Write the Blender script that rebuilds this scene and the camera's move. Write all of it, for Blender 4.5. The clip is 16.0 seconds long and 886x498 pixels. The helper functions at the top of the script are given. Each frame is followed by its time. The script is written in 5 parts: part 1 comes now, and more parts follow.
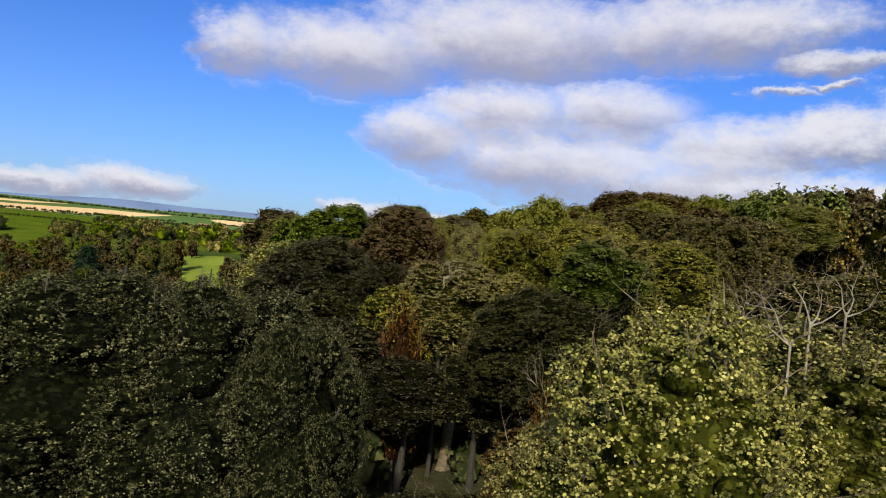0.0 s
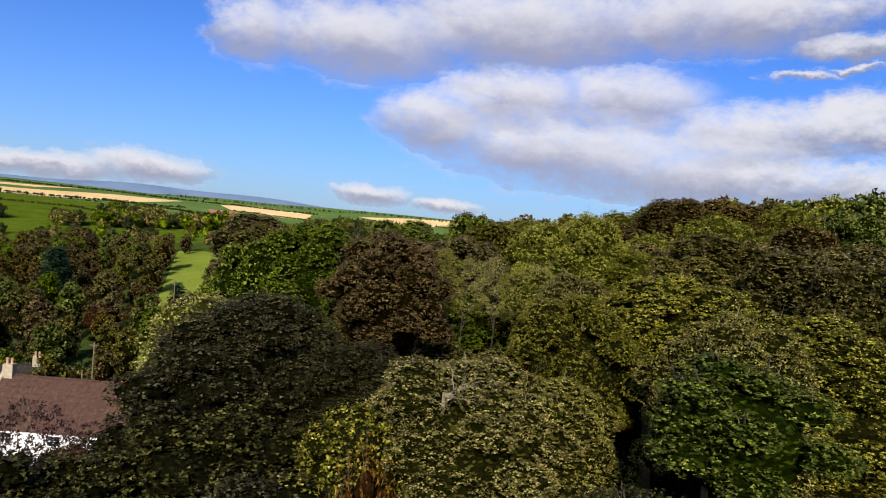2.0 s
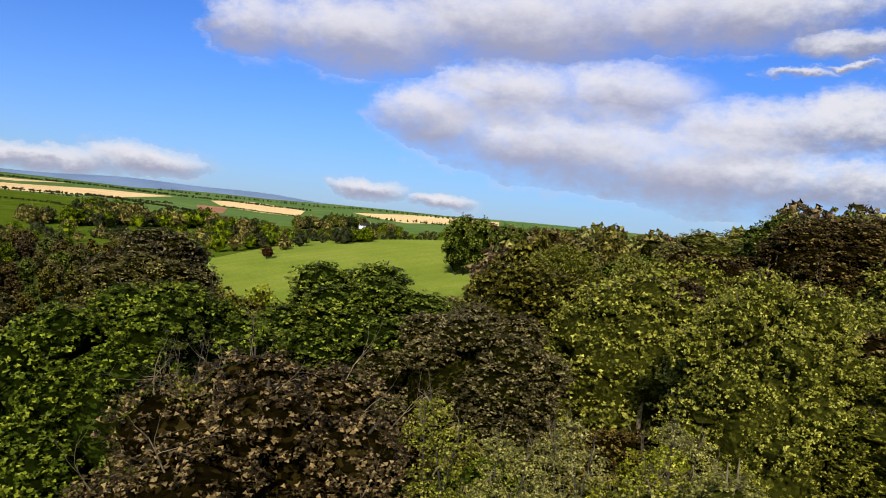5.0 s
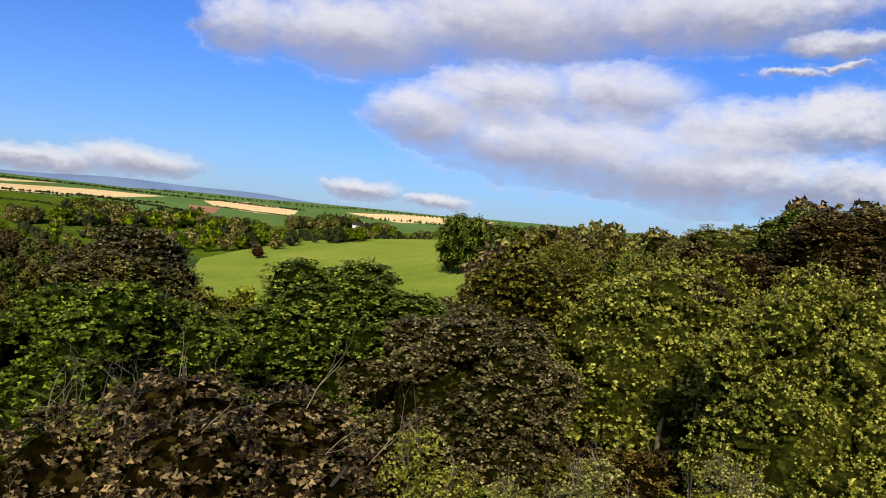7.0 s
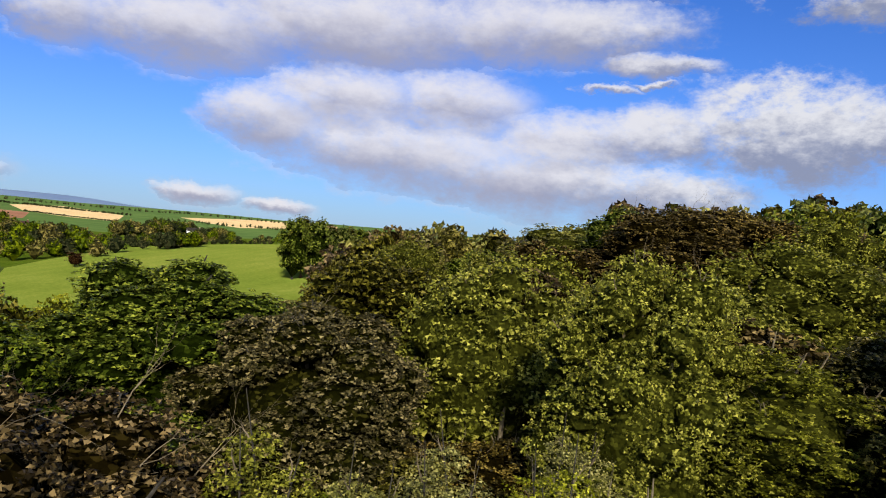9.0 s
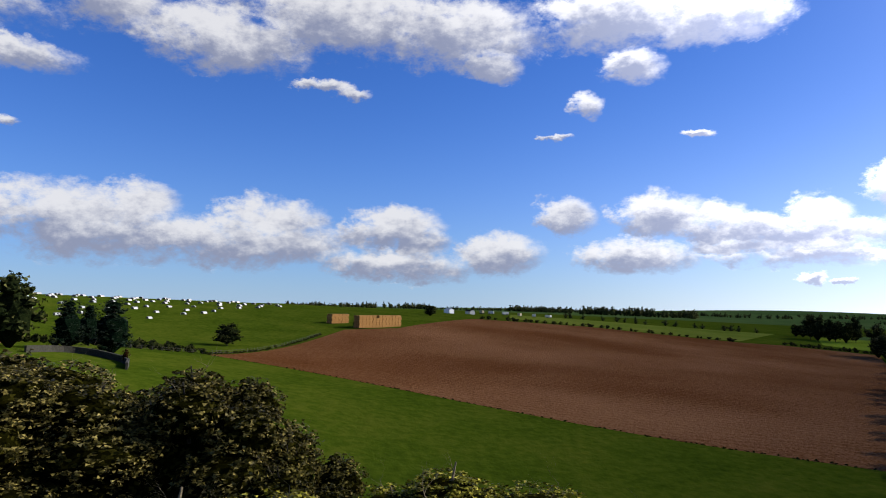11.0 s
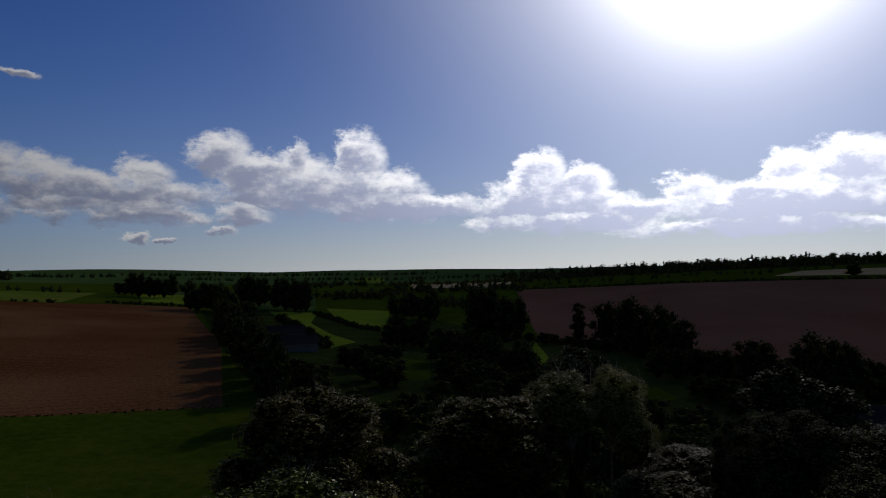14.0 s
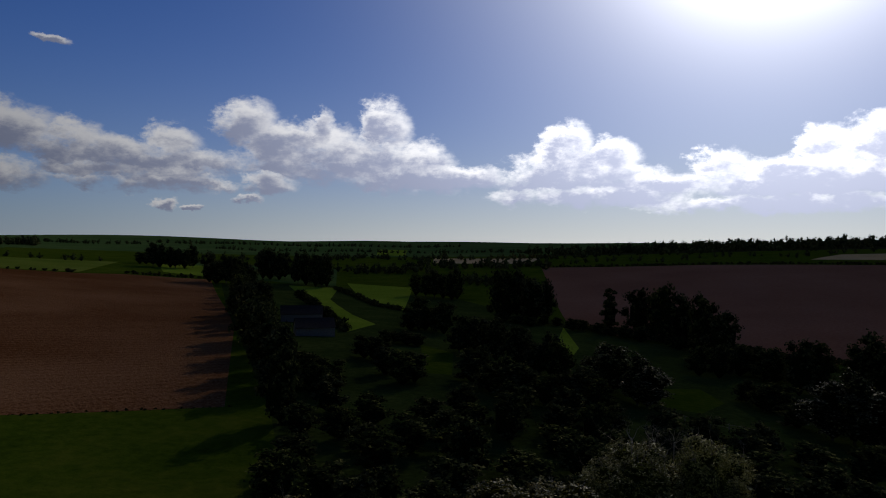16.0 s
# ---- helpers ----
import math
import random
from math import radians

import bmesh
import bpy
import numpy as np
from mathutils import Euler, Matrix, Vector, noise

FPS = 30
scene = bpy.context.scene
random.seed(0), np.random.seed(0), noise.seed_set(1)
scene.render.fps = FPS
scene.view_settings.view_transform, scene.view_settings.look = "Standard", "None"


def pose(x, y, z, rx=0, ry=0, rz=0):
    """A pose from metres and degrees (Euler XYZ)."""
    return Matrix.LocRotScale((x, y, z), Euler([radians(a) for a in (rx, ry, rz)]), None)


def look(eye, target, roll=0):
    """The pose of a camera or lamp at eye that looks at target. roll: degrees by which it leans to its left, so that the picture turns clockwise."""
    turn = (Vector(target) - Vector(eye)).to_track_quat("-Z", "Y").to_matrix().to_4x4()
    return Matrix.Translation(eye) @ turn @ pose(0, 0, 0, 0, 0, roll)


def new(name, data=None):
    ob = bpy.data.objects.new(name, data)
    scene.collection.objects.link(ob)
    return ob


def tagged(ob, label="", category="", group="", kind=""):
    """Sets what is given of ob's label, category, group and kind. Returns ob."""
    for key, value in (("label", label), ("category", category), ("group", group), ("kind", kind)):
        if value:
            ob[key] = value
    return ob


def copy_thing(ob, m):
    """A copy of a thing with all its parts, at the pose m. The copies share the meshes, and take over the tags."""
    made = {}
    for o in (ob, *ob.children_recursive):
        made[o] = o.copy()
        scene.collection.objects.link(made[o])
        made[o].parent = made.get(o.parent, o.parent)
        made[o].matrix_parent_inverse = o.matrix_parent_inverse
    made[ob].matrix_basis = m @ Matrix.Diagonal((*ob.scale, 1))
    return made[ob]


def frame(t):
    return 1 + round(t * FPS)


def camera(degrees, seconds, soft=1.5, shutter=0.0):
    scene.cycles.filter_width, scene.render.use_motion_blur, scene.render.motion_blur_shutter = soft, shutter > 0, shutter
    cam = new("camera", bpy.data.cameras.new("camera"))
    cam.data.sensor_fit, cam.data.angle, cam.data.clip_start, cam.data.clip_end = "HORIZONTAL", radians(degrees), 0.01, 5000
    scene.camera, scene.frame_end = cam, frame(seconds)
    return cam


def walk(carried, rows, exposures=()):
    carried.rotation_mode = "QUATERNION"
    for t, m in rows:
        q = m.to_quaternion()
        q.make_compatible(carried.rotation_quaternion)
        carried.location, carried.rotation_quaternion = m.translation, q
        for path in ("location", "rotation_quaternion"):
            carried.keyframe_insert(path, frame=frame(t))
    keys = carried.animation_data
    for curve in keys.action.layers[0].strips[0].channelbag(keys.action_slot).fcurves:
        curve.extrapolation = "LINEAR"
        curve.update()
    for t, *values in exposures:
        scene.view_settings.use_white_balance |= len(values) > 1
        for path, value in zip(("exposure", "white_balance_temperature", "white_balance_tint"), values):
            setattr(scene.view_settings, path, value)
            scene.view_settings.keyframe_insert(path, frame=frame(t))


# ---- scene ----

# ---- camera ----
cam = camera(67.0, 16.0, soft=1.0)
# seconds, x, y, z, heading to the left of +y, pitch, roll
PATH = [
    (0.0, 0.00, 0.00, 18.75, 0.00, -1.00, -5.00),
    (0.5, -0.04, 4.94, 19.27, 0.70, -1.46, -5.09),
    (1.0, -0.06, 10.70, 20.19, 0.91, -1.78, -5.18),
    (1.5, 0.04, 17.07, 22.05, 0.91, -2.08, -5.18),
    (2.0, 0.20, 23.58, 23.43, 1.11, -2.40, -5.28),
    (2.5, 0.24, 30.33, 23.79, 1.51, -2.63, -5.37),
    (3.0, 0.24, 37.50, 24.55, 1.92, -2.87, -5.36),
    (3.5, 0.12, 44.33, 25.17, 2.02, -3.08, -5.36),
    (4.0, 0.08, 51.84, 25.71, 1.81, -3.06, -5.37),
    (4.5, -0.11, 57.05, 26.14, 1.31, -3.01, -5.48),
    (5.0, -0.33, 61.50, 26.46, 0.81, -2.77, -5.49),
    (5.8, -0.36, 64.65, 26.40, 0.55, -2.75, -5.45),
    (6.6, -0.27, 65.70, 26.10, 0.38, -2.73, -5.42),
    (7.5, -0.21, 66.21, 25.84, 0.21, -2.72, -5.40),
    (8.0, -0.14, 66.55, 25.63, -0.09, -2.69, -5.40),
    (8.5, -0.06, 66.70, 25.55, -2.60, -2.40, -5.35),
    (9.0, -0.03, 66.75, 25.50, -13.00, -1.10, -5.10),
    (9.5, 0.00, 66.75, 25.50, -32.00, 1.20, -4.50),
    (10.0, 0.00, 66.75, 25.50, -55.00, 3.60, -3.30),
    (10.3, 0.00, 66.75, 25.50, -68.49, 4.49, -2.75),
    (10.5, 0.00, 66.75, 25.50, -77.07, 4.62, -2.63),
    (10.6, 0.00, 66.75, 25.50, -85.00, 4.92, -1.97),
    (10.8, 0.00, 66.75, 25.50, -95.97, 5.17, -1.32),
    (11.0, 0.00, 66.75, 25.50, -107.29, 5.10, -0.87),
    (11.3, 0.00, 66.75, 25.50, -121.14, 5.01, -0.04),
    (11.5, 0.00, 66.75, 25.50, -130.29, 4.95, 0.35),
    (12.0, 0.00, 66.75, 25.50, -147.88, 4.22, 2.00),
    (12.5, 0.00, 66.75, 25.50, -155.25, 3.53, 1.98),
    (13.0, 0.00, 66.75, 25.50, -158.21, 2.85, 1.50),
    (13.5, 0.00, 66.75, 25.50, -159.88, 2.34, 0.86),
    (14.0, 0.00, 66.75, 25.50, -160.78, 1.83, 0.36),
    (14.5, 0.50, 65.52, 25.82, -161.05, 1.31, 0.04),
    (15.0, 1.61, 62.75, 26.55, -160.40, 0.69, -0.40),
    (15.5, 3.22, 58.79, 27.58, -159.48, 0.07, -0.52),
    (16.0, 5.24, 53.77, 28.90, -158.79, -0.59, -0.85),
]
EXPOSURES = [(0.0, -0.05), (8.2, -0.05), (10.3, -0.1), (11.0, -0.05), (11.5, -0.15), (12.0, -0.45), (12.5, -0.95), (13.0, -1.4), (13.5, -1.7), (14.0, -1.82), (14.5, -1.85), (16.0, -1.75)]
walk(cam, [(t, pose(x, y, z, 90 + p, r, a)) for t, x, y, z, a, p, r in PATH], EXPOSURES)

# ---- light ----
SUN_AZ, SUN_EL = 185.0, 29.0          # clockwise from +y, above the horizon
sun_way = Vector((math.sin(radians(SUN_AZ)) * math.cos(radians(SUN_EL)), math.cos(radians(SUN_AZ)) * math.cos(radians(SUN_EL)), math.sin(radians(SUN_EL))))
SKY_TINT = (0.355, 0.76, 1.52, 1)
world = bpy.data.worlds.new("sky")
scene.world = world
world.use_nodes = True
wt = world.node_tree
wt.nodes.clear()


def wnode(kind, **values):
    n = wt.nodes.new(kind)
    for key, value in values.items():
        n.inputs[int(key[1:])].default_value = value
    return n


def wmath(op, a, b=None, c=None, clamp=False):
    n = wt.nodes.new("ShaderNodeMath")
    n.operation, n.use_clamp = op, clamp
    for i, v in enumerate((a, b, c)):
        if v is None:
            continue
        if isinstance(v, (int, float)):
            n.inputs[i].default_value = v
        else:
            wt.links.new(v, n.inputs[i])
    return n.outputs[0]


def wmix(fac, a, b):
    n = wt.nodes.new("ShaderNodeMix")
    n.data_type = "RGBA"
    for i, v in ((0, fac), (6, a), (7, b)):
        if isinstance(v, (int, float, tuple)):
            n.inputs[i].default_value = v
        else:
            wt.links.new(v, n.inputs[i])
    return n.outputs[2]


# clouds by bearing, height, half width and half height in degrees
NORTH_CLOUDS = (
    (328.3, 1.5, 5.9, 1.0), (335.0, 2.1, 4.7, 1.2), (352.7, 1.7, 3.1, 1.0), (359.0, 1.2, 2.9, 0.7), (342.0, 13.8, 3.1, 2.6), (350.6, 14.2, 8.8, 3.1), (3.7, 16.4, 12.1, 3.8),
    (19.5, 17.5, 13.0, 2.9), (29.5, 15.0, 5.1, 1.0), (357.8, 8.4, 5.2, 2.8), (4.3, 10.8, 7.1, 2.8), (12.7, 11.1, 6.9, 2.7), (23.7, 8.7, 8.1, 2.5), (30.8, 9.5, 5.1, 2.7),
    (9.5, 6.8, 12.2, 3.3), (20.8, 5.3, 10.5, 3.1), (30.6, 5.0, 7.9, 2.4), (26.0, 13.1, 2.5, 0.4), (28.9, 13.6, 2.4, 0.3), (20.0, 25.0, 22.0, 5.0),
)
EAST_CLOUDS = (
    (39.5, 10.0, 9.0, 4.8), (46.3, 9.8, 4.8, 2.6), (51.0, 7.9, 4.7, 2.5), (62.2, 8.1, 7.0, 2.5), (67.8, 8.5, 4.3, 2.1), (77.5, 6.9, 8.3, 2.4), (82.3, 8.0, 3.4, 1.9), (92.7, 7.1, 5.1, 2.1),
    (87.2, 5.5, 9.0, 1.7), (80.0, 5.6, 9.0, 2.5), (91.0, 5.2, 9.0, 2.3), (101.3, 6.2, 3.0, 1.7), (105.6, 5.6, 2.5, 1.6), (103.7, 3.6, 7.1, 1.5), (63.9, 2.5, 1.4, 0.6), (51.7, 19.5, 13.0, 2.9), (65.0, 21.1, 11.5, 2.7),
    (73.1, 17.8, 5.4, 1.3), (61.6, 16.5, 3.7, 0.6), (59.0, 14.4, 2.1, 0.6), (79.7, 23.4, 4.4, 3.1), (96.9, 18.4, 2.7, 0.6), (73.3, 13.0, 1.0, 0.5), (62.0, 28.0, 24.0, 5.0),
)
SOUTH_EAST_CLOUDS = (
    (111.9, 4.7, 4.3, 2.0), (117.6, 7.8, 2.9, 1.7), (125.4, 7.7, 3.9, 2.1), (123.6, 4.5, 5.1, 1.5), (131.7, 6.6, 2.6, 1.5), (135.5, 4.5, 6.2, 1.1), (103.1, 7.0, 4.4, 1.8),
    (88.0, 21.0, 8.0, 2.6), (98.7, 23.9, 11.0, 3.4), (107.7, 22.9, 8.4, 3.2), (111.2, 20.3, 2.9, 1.4), (122.4, 23.7, 7.6, 2.8), (129.5, 22.9, 6.4, 2.3), (123.3, 19.8, 2.8, 1.5), (98.9, 17.9, 1.9, 0.6),
    (119.5, 16.9, 1.3, 1.1), (116.6, 14.4, 1.6, 0.3), (128.5, 14.2, 1.1, 0.3), (130.0, 7.4, 2.4, 1.4), (128.2, 6.3, 2.3, 1.2), (133.3, 6.5, 2.9, 1.4), (136.5, 7.6, 2.6, 1.6),
)
SOUTH_CLOUDS = (
    (142.4, 9.4, 2.7, 2.3), (144.6, 7.5, 3.2, 1.8), (148.4, 9.7, 1.0, 1.5), (150.1, 7.1, 3.8, 1.9), (153.9, 9.3, 2.3, 2.7), (156.3, 6.7, 3.9, 1.9), (160.6, 5.5, 3.9, 1.1),
    (169.3, 8.2, 2.2, 2.3), (169.3, 6.3, 5.7, 1.7), (172.6, 7.2, 2.8, 1.7), (181.1, 6.4, 2.5, 1.5), (144.1, 4.5, 2.5, 0.9), (142.4, 3.5, 1.4, 0.4), (135.7, 4.5, 1.3, 0.4),
    (136.0, 6.0, 7.0, 1.5), (149.5, 6.4, 9.5, 1.9), (156.0, 5.2, 7.0, 1.2), (171.0, 5.4, 9.0, 1.6), (147.0, 8.4, 5.0, 1.6),
    (136.5, 2.7, 0.9, 0.5), (131.5, 5.2, 4.1, 0.6), (139.8, 4.4, 2.2, 0.5), (138.5, 2.5, 0.7, 0.3),
)
SUNWARD_CLOUDS = (
    (188.4, 7.1, 2.5, 2.1), (192.4, 7.6, 3.1, 2.3), (190.2, 5.2, 6.5, 1.8), (177.1, 4.9, 4.6, 1.2), (184.0, 4.9, 3.9, 1.3), (186.5, 5.2, 9.0, 1.9), (171.2, 3.9, 9.0, 0.9), (186.4, 3.3, 11.0, 0.8),
    (205.0, 8.0, 9.0, 4.0), (228.0, 12.0, 14.0, 5.0), (270.0, 16.0, 22.0, 5.0), (300.0, 6.0, 12.0, 1.5),
)
CLOUDS = NORTH_CLOUDS + EAST_CLOUDS + SOUTH_EAST_CLOUDS + SOUTH_CLOUDS + SUNWARD_CLOUDS
SEAM = 70.0


def build_sky():
    """Clear blue with heaped and layered cloud, and brightness round the sun."""
    tc = wt.nodes.new("ShaderNodeTexCoord")
    way = tc.outputs["Generated"]
    sky = wt.nodes.new("ShaderNodeTexSky")
    sky.sky_type, sky.sun_disc = "NISHITA", False
    sky.sun_elevation, sky.sun_rotation = radians(SUN_EL), radians(SUN_AZ)
    sky.air_density, sky.dust_density, sky.ozone_density = 1.0, 0.0, 4.0
    tint = wt.nodes.new("ShaderNodeMix")
    tint.data_type, tint.blend_type = "RGBA", "MULTIPLY"
    tint.inputs[0].default_value, tint.inputs[7].default_value = 1.0, SKY_TINT
    wt.links.new(sky.outputs[0], tint.inputs[6])
    xyz = wt.nodes.new("ShaderNodeSeparateXYZ")
    wt.links.new(way, xyz.inputs[0])
    x, y, z = xyz.outputs
    c, s_ = math.cos(radians(SEAM)), math.sin(radians(SEAM))
    xr = wmath("SUBTRACT", wmath("MULTIPLY", x, c), wmath("MULTIPLY", y, s_))
    yr = wmath("ADD", wmath("MULTIPLY", x, s_), wmath("MULTIPLY", y, c))
    az = wmath("MULTIPLY", wmath("ARCTAN2", xr, yr), 57.2958)
    el = wmath("MULTIPLY", wmath("ARCSINE", z), 57.2958)

    def fbm(scale, detail, rough, shift=(0, 0, 0)):
        mp = wt.nodes.new("ShaderNodeMapping")
        mp.inputs["Location"].default_value, mp.inputs["Scale"].default_value = shift, (1, 1, 1.7)
        wt.links.new(way, mp.inputs["Vector"])
        n = wt.nodes.new("ShaderNodeTexNoise")
        n.inputs["Scale"].default_value, n.inputs["Detail"].default_value, n.inputs["Roughness"].default_value = scale, detail, rough
        wt.links.new(mp.outputs[0], n.inputs["Vector"])
        return n

    puff = fbm(18, 9, 0.66)
    bend = wt.nodes.new("ShaderNodeSeparateColor")
    wt.links.new(puff.outputs["Color"], bend.inputs[0])
    az_w = wmath("ADD", az, wmath("MULTIPLY", wmath("SUBTRACT", bend.outputs[0], 0.5), 4.0))
    el_w = wmath("ADD", el, wmath("MULTIPLY", wmath("SUBTRACT", bend.outputs[1], 0.5), 2.4))
    place = wt.nodes.new("ShaderNodeCombineXYZ")
    wt.links.new(az_w, place.inputs[0])
    wt.links.new(el_w, place.inputs[1])
    full = total = tall = None
    for a, e, wa, we in CLOUDS:
        start = place.outputs[0]
        if full is not None:      # takes each cloud after the one before it
            turn = wt.nodes.new("ShaderNodeVectorMath")
            turn.operation = "MULTIPLY_ADD"
            turn.inputs[1].default_value = (1e-7, 1e-7, 0)
            wt.links.new(tall, turn.inputs[0])
            wt.links.new(start, turn.inputs[2])
            start = turn.outputs[0]
        sub = wt.nodes.new("ShaderNodeVectorMath")
        sub.operation = "SUBTRACT"
        sub.inputs[1].default_value = ((a - SEAM + 180) % 360 - 180, e, 0)
        wt.links.new(start, sub.inputs[0])
        mul = wt.nodes.new("ShaderNodeVectorMath")
        mul.operation = "MULTIPLY"
        mul.inputs[1].default_value = (1 / wa, 1 / we, 0)
        wt.links.new(sub.outputs[0], mul.inputs[0])
        dot = wt.nodes.new("ShaderNodeVectorMath")
        dot.operation = "DOT_PRODUCT"
        wt.links.new(mul.outputs[0], dot.inputs[0])
        wt.links.new(mul.outputs[0], dot.inputs[1])
        q = wmath("SUBTRACT", 1.25, dot.outputs["Value"], clamp=False)
        w = wmath("MAXIMUM", q, 0.0)
        sep = wt.nodes.new("ShaderNodeSeparateXYZ")
        wt.links.new(mul.outputs[0], sep.inputs[0])
        h = wmath("MULTIPLY", w, sep.outputs[1])
        full = q if full is None else wmath("MAXIMUM", full, q)
        total = w if total is None else wmath("ADD", total, w)
        tall = h if tall is None else wmath("ADD", tall, h)
    veil = wmath("MULTIPLY", wmath("MULTIPLY_ADD", az, -0.05, -1.6, clamp=True), 0.55)      # the layered cloud in the north is softer
    body = wmath("ADD", wmath("MAXIMUM", full, -1.5), wmath("MULTIPLY", wmath("SUBTRACT", puff.outputs[0], 0.5), wmath("MULTIPLY_ADD", veil, -1.2, 2.6)))
    fine = fbm(58, 6, 0.62, (1.3, 4.1, 2.2))
    crisp = wmath("MULTIPLY", wmath("SUBTRACT", fine.outputs[0], 0.5), wmath("MULTIPLY_ADD", wmath("MULTIPLY_ADD", az, -0.05, -1.6, clamp=True), -1.0, 1.0))
    body = wmath("ADD", body, wmath("MULTIPLY", crisp, 0.7))
    cover = wt.nodes.new("ShaderNodeMapRange")
    cover.interpolation_type = "SMOOTHSTEP"
    cover.inputs["From Min"].default_value, cover.inputs["From Max"].default_value = 0.06, 0.6
    wt.links.new(wmath("MULTIPLY_ADD", veil, 1.8, 1.05), cover.inputs["From Max"])
    wt.links.new(wmath("ADD", body, wmath("MULTIPLY", veil, 1.25)), cover.inputs[0])
    height = wmath("DIVIDE", tall, wmath("MAXIMUM", total, 0.05))
    grain = fbm(22, 6, 0.6, (3.1, 1.7, 0.4))
    lit = wmath("ADD", wmath("MULTIPLY", height, 1.35), wmath("MULTIPLY", wmath("SUBTRACT", grain.outputs[0], 0.5), wmath("MULTIPLY_ADD", veil, -2.2, 2.0)))
    near = wt.nodes.new("ShaderNodeVectorMath")
    near.operation = "DOT_PRODUCT"
    near.inputs[1].default_value = sun_way
    wt.links.new(way, near.inputs[0])
    ca = wmath("MAXIMUM", near.outputs["Value"], 0.0)
    lit = wmath("ADD", lit, wmath("MULTIPLY", crisp, 1.3))
    # towards the sun the thick middles are grey and the thin rims shine
    lit = wmath("SUBTRACT", lit, wmath("MULTIPLY", wmath("SUBTRACT", body, 0.75), wmath("MULTIPLY", wmath("POWER", ca, 2.0), 1.5)))
    light = wt.nodes.new("ShaderNodeMapRange")
    light.interpolation_type = "SMOOTHSTEP"
    light.inputs["From Min"].default_value, light.inputs["From Max"].default_value = -0.75, 0.65
    wt.links.new(lit, light.inputs[0])
    shade = wmix(wmath("MULTIPLY", veil, 1.8), (2.9, 3.2, 4.5, 1), (3.9, 3.9, 5.1, 1))
    cloud = wmix(light.outputs[0], shade, wmix(wmath("MULTIPLY", veil, 1.8), (8.4, 8.4, 8.7, 1), (8.6, 8.4, 8.9, 1)))
    silver = wt.nodes.new("ShaderNodeVectorMath")
    silver.operation = "SCALE"
    wt.links.new(cloud, silver.inputs[0])
    wt.links.new(wmath("MULTIPLY_ADD", wmath("POWER", ca, 4.0), 6.2, 1.0), silver.inputs["Scale"])
    cloud = silver.outputs[0]
    haze = wmath("MULTIPLY", wmath("EXPONENT", wmath("MULTIPLY", wmath("MAXIMUM", el, 0.0), -0.17)), 0.88)
    air = wt.nodes.new("ShaderNodeVectorMath")
    air.operation = "SCALE"
    air.inputs[0].default_value = (4.2, 5.6, 7.4)
    wt.links.new(wmath("MULTIPLY_ADD", wmath("POWER", ca, 4.0), 1.1, 1.0), air.inputs["Scale"])
    pale = wmix(wmath("POWER", ca, 2.5), air.outputs[0], (27.0, 26.0, 24.0, 1))
    clear = wmix(haze, tint.outputs[2], pale)
    seen = wmix(wmath("MULTIPLY", cover.outputs[0], 0.94), clear, cloud)
    # brightness of the air round the sun
    ring = wmath("ADD", wmath("ADD", wmath("MULTIPLY", wmath("POWER", ca, 8.0), 3.6), wmath("MULTIPLY", wmath("POWER", ca, 20.0), 25.0)), wmath("MULTIPLY", wmath("POWER", ca, 90.0), 90.0))
    glow = wt.nodes.new("ShaderNodeMix")
    glow.data_type, glow.blend_type = "RGBA", "ADD"
    glow.inputs[0].default_value = 1.0
    tone = wt.nodes.new("ShaderNodeVectorMath")
    tone.operation = "SCALE"
    tone.inputs[0].default_value = (1.0, 0.97, 0.92)
    wt.links.new(ring, tone.inputs["Scale"])
    wt.links.new(seen, glow.inputs[6])
    wt.links.new(tone.outputs[0], glow.inputs[7])
    back = wt.nodes.new("ShaderNodeBackground")
    back.inputs[1].default_value = 0.1
    out = wt.nodes.new("ShaderNodeOutputWorld")
    wt.links.new(glow.outputs[2], back.inputs[0])
    wt.links.new(back.outputs[0], out.inputs[0])


build_sky()
sun = new("sun", bpy.data.lights.new("sun", "SUN"))
sun.data.energy, sun.data.angle, sun.data.color = 5.0, radians(0.5), (1.0, 0.93, 0.82)
sun.matrix_world = look(sun_way * 100, (0, 0, 0))


# ---- materials ----
def material(name, rough=0.8):
    m = bpy.data.materials.new(name)
    m.use_nodes = True
    t = m.node_tree
    b = t.nodes["Principled BSDF"]
    b.inputs["Roughness"].default_value = rough
    return m, t, b


def ramp(t, stops):
    r = t.nodes.new("ShaderNodeValToRGB")
    e = r.color_ramp.elements
    while len(e) < len(stops):
        e.new(0.5)
    for el, (p, c) in zip(e, stops):
        el.position, el.color = p, (*c, 1)
    return r


def noise_node(t, scale, detail=4, rough=0.55, coord=None):
    n = t.nodes.new("ShaderNodeTexNoise")
    n.inputs["Scale"].default_value, n.inputs["Detail"].default_value, n.inputs["Roughness"].default_value = scale, detail, rough
    if coord is not None:
        t.links.new(coord, n.inputs["Vector"])
    return n


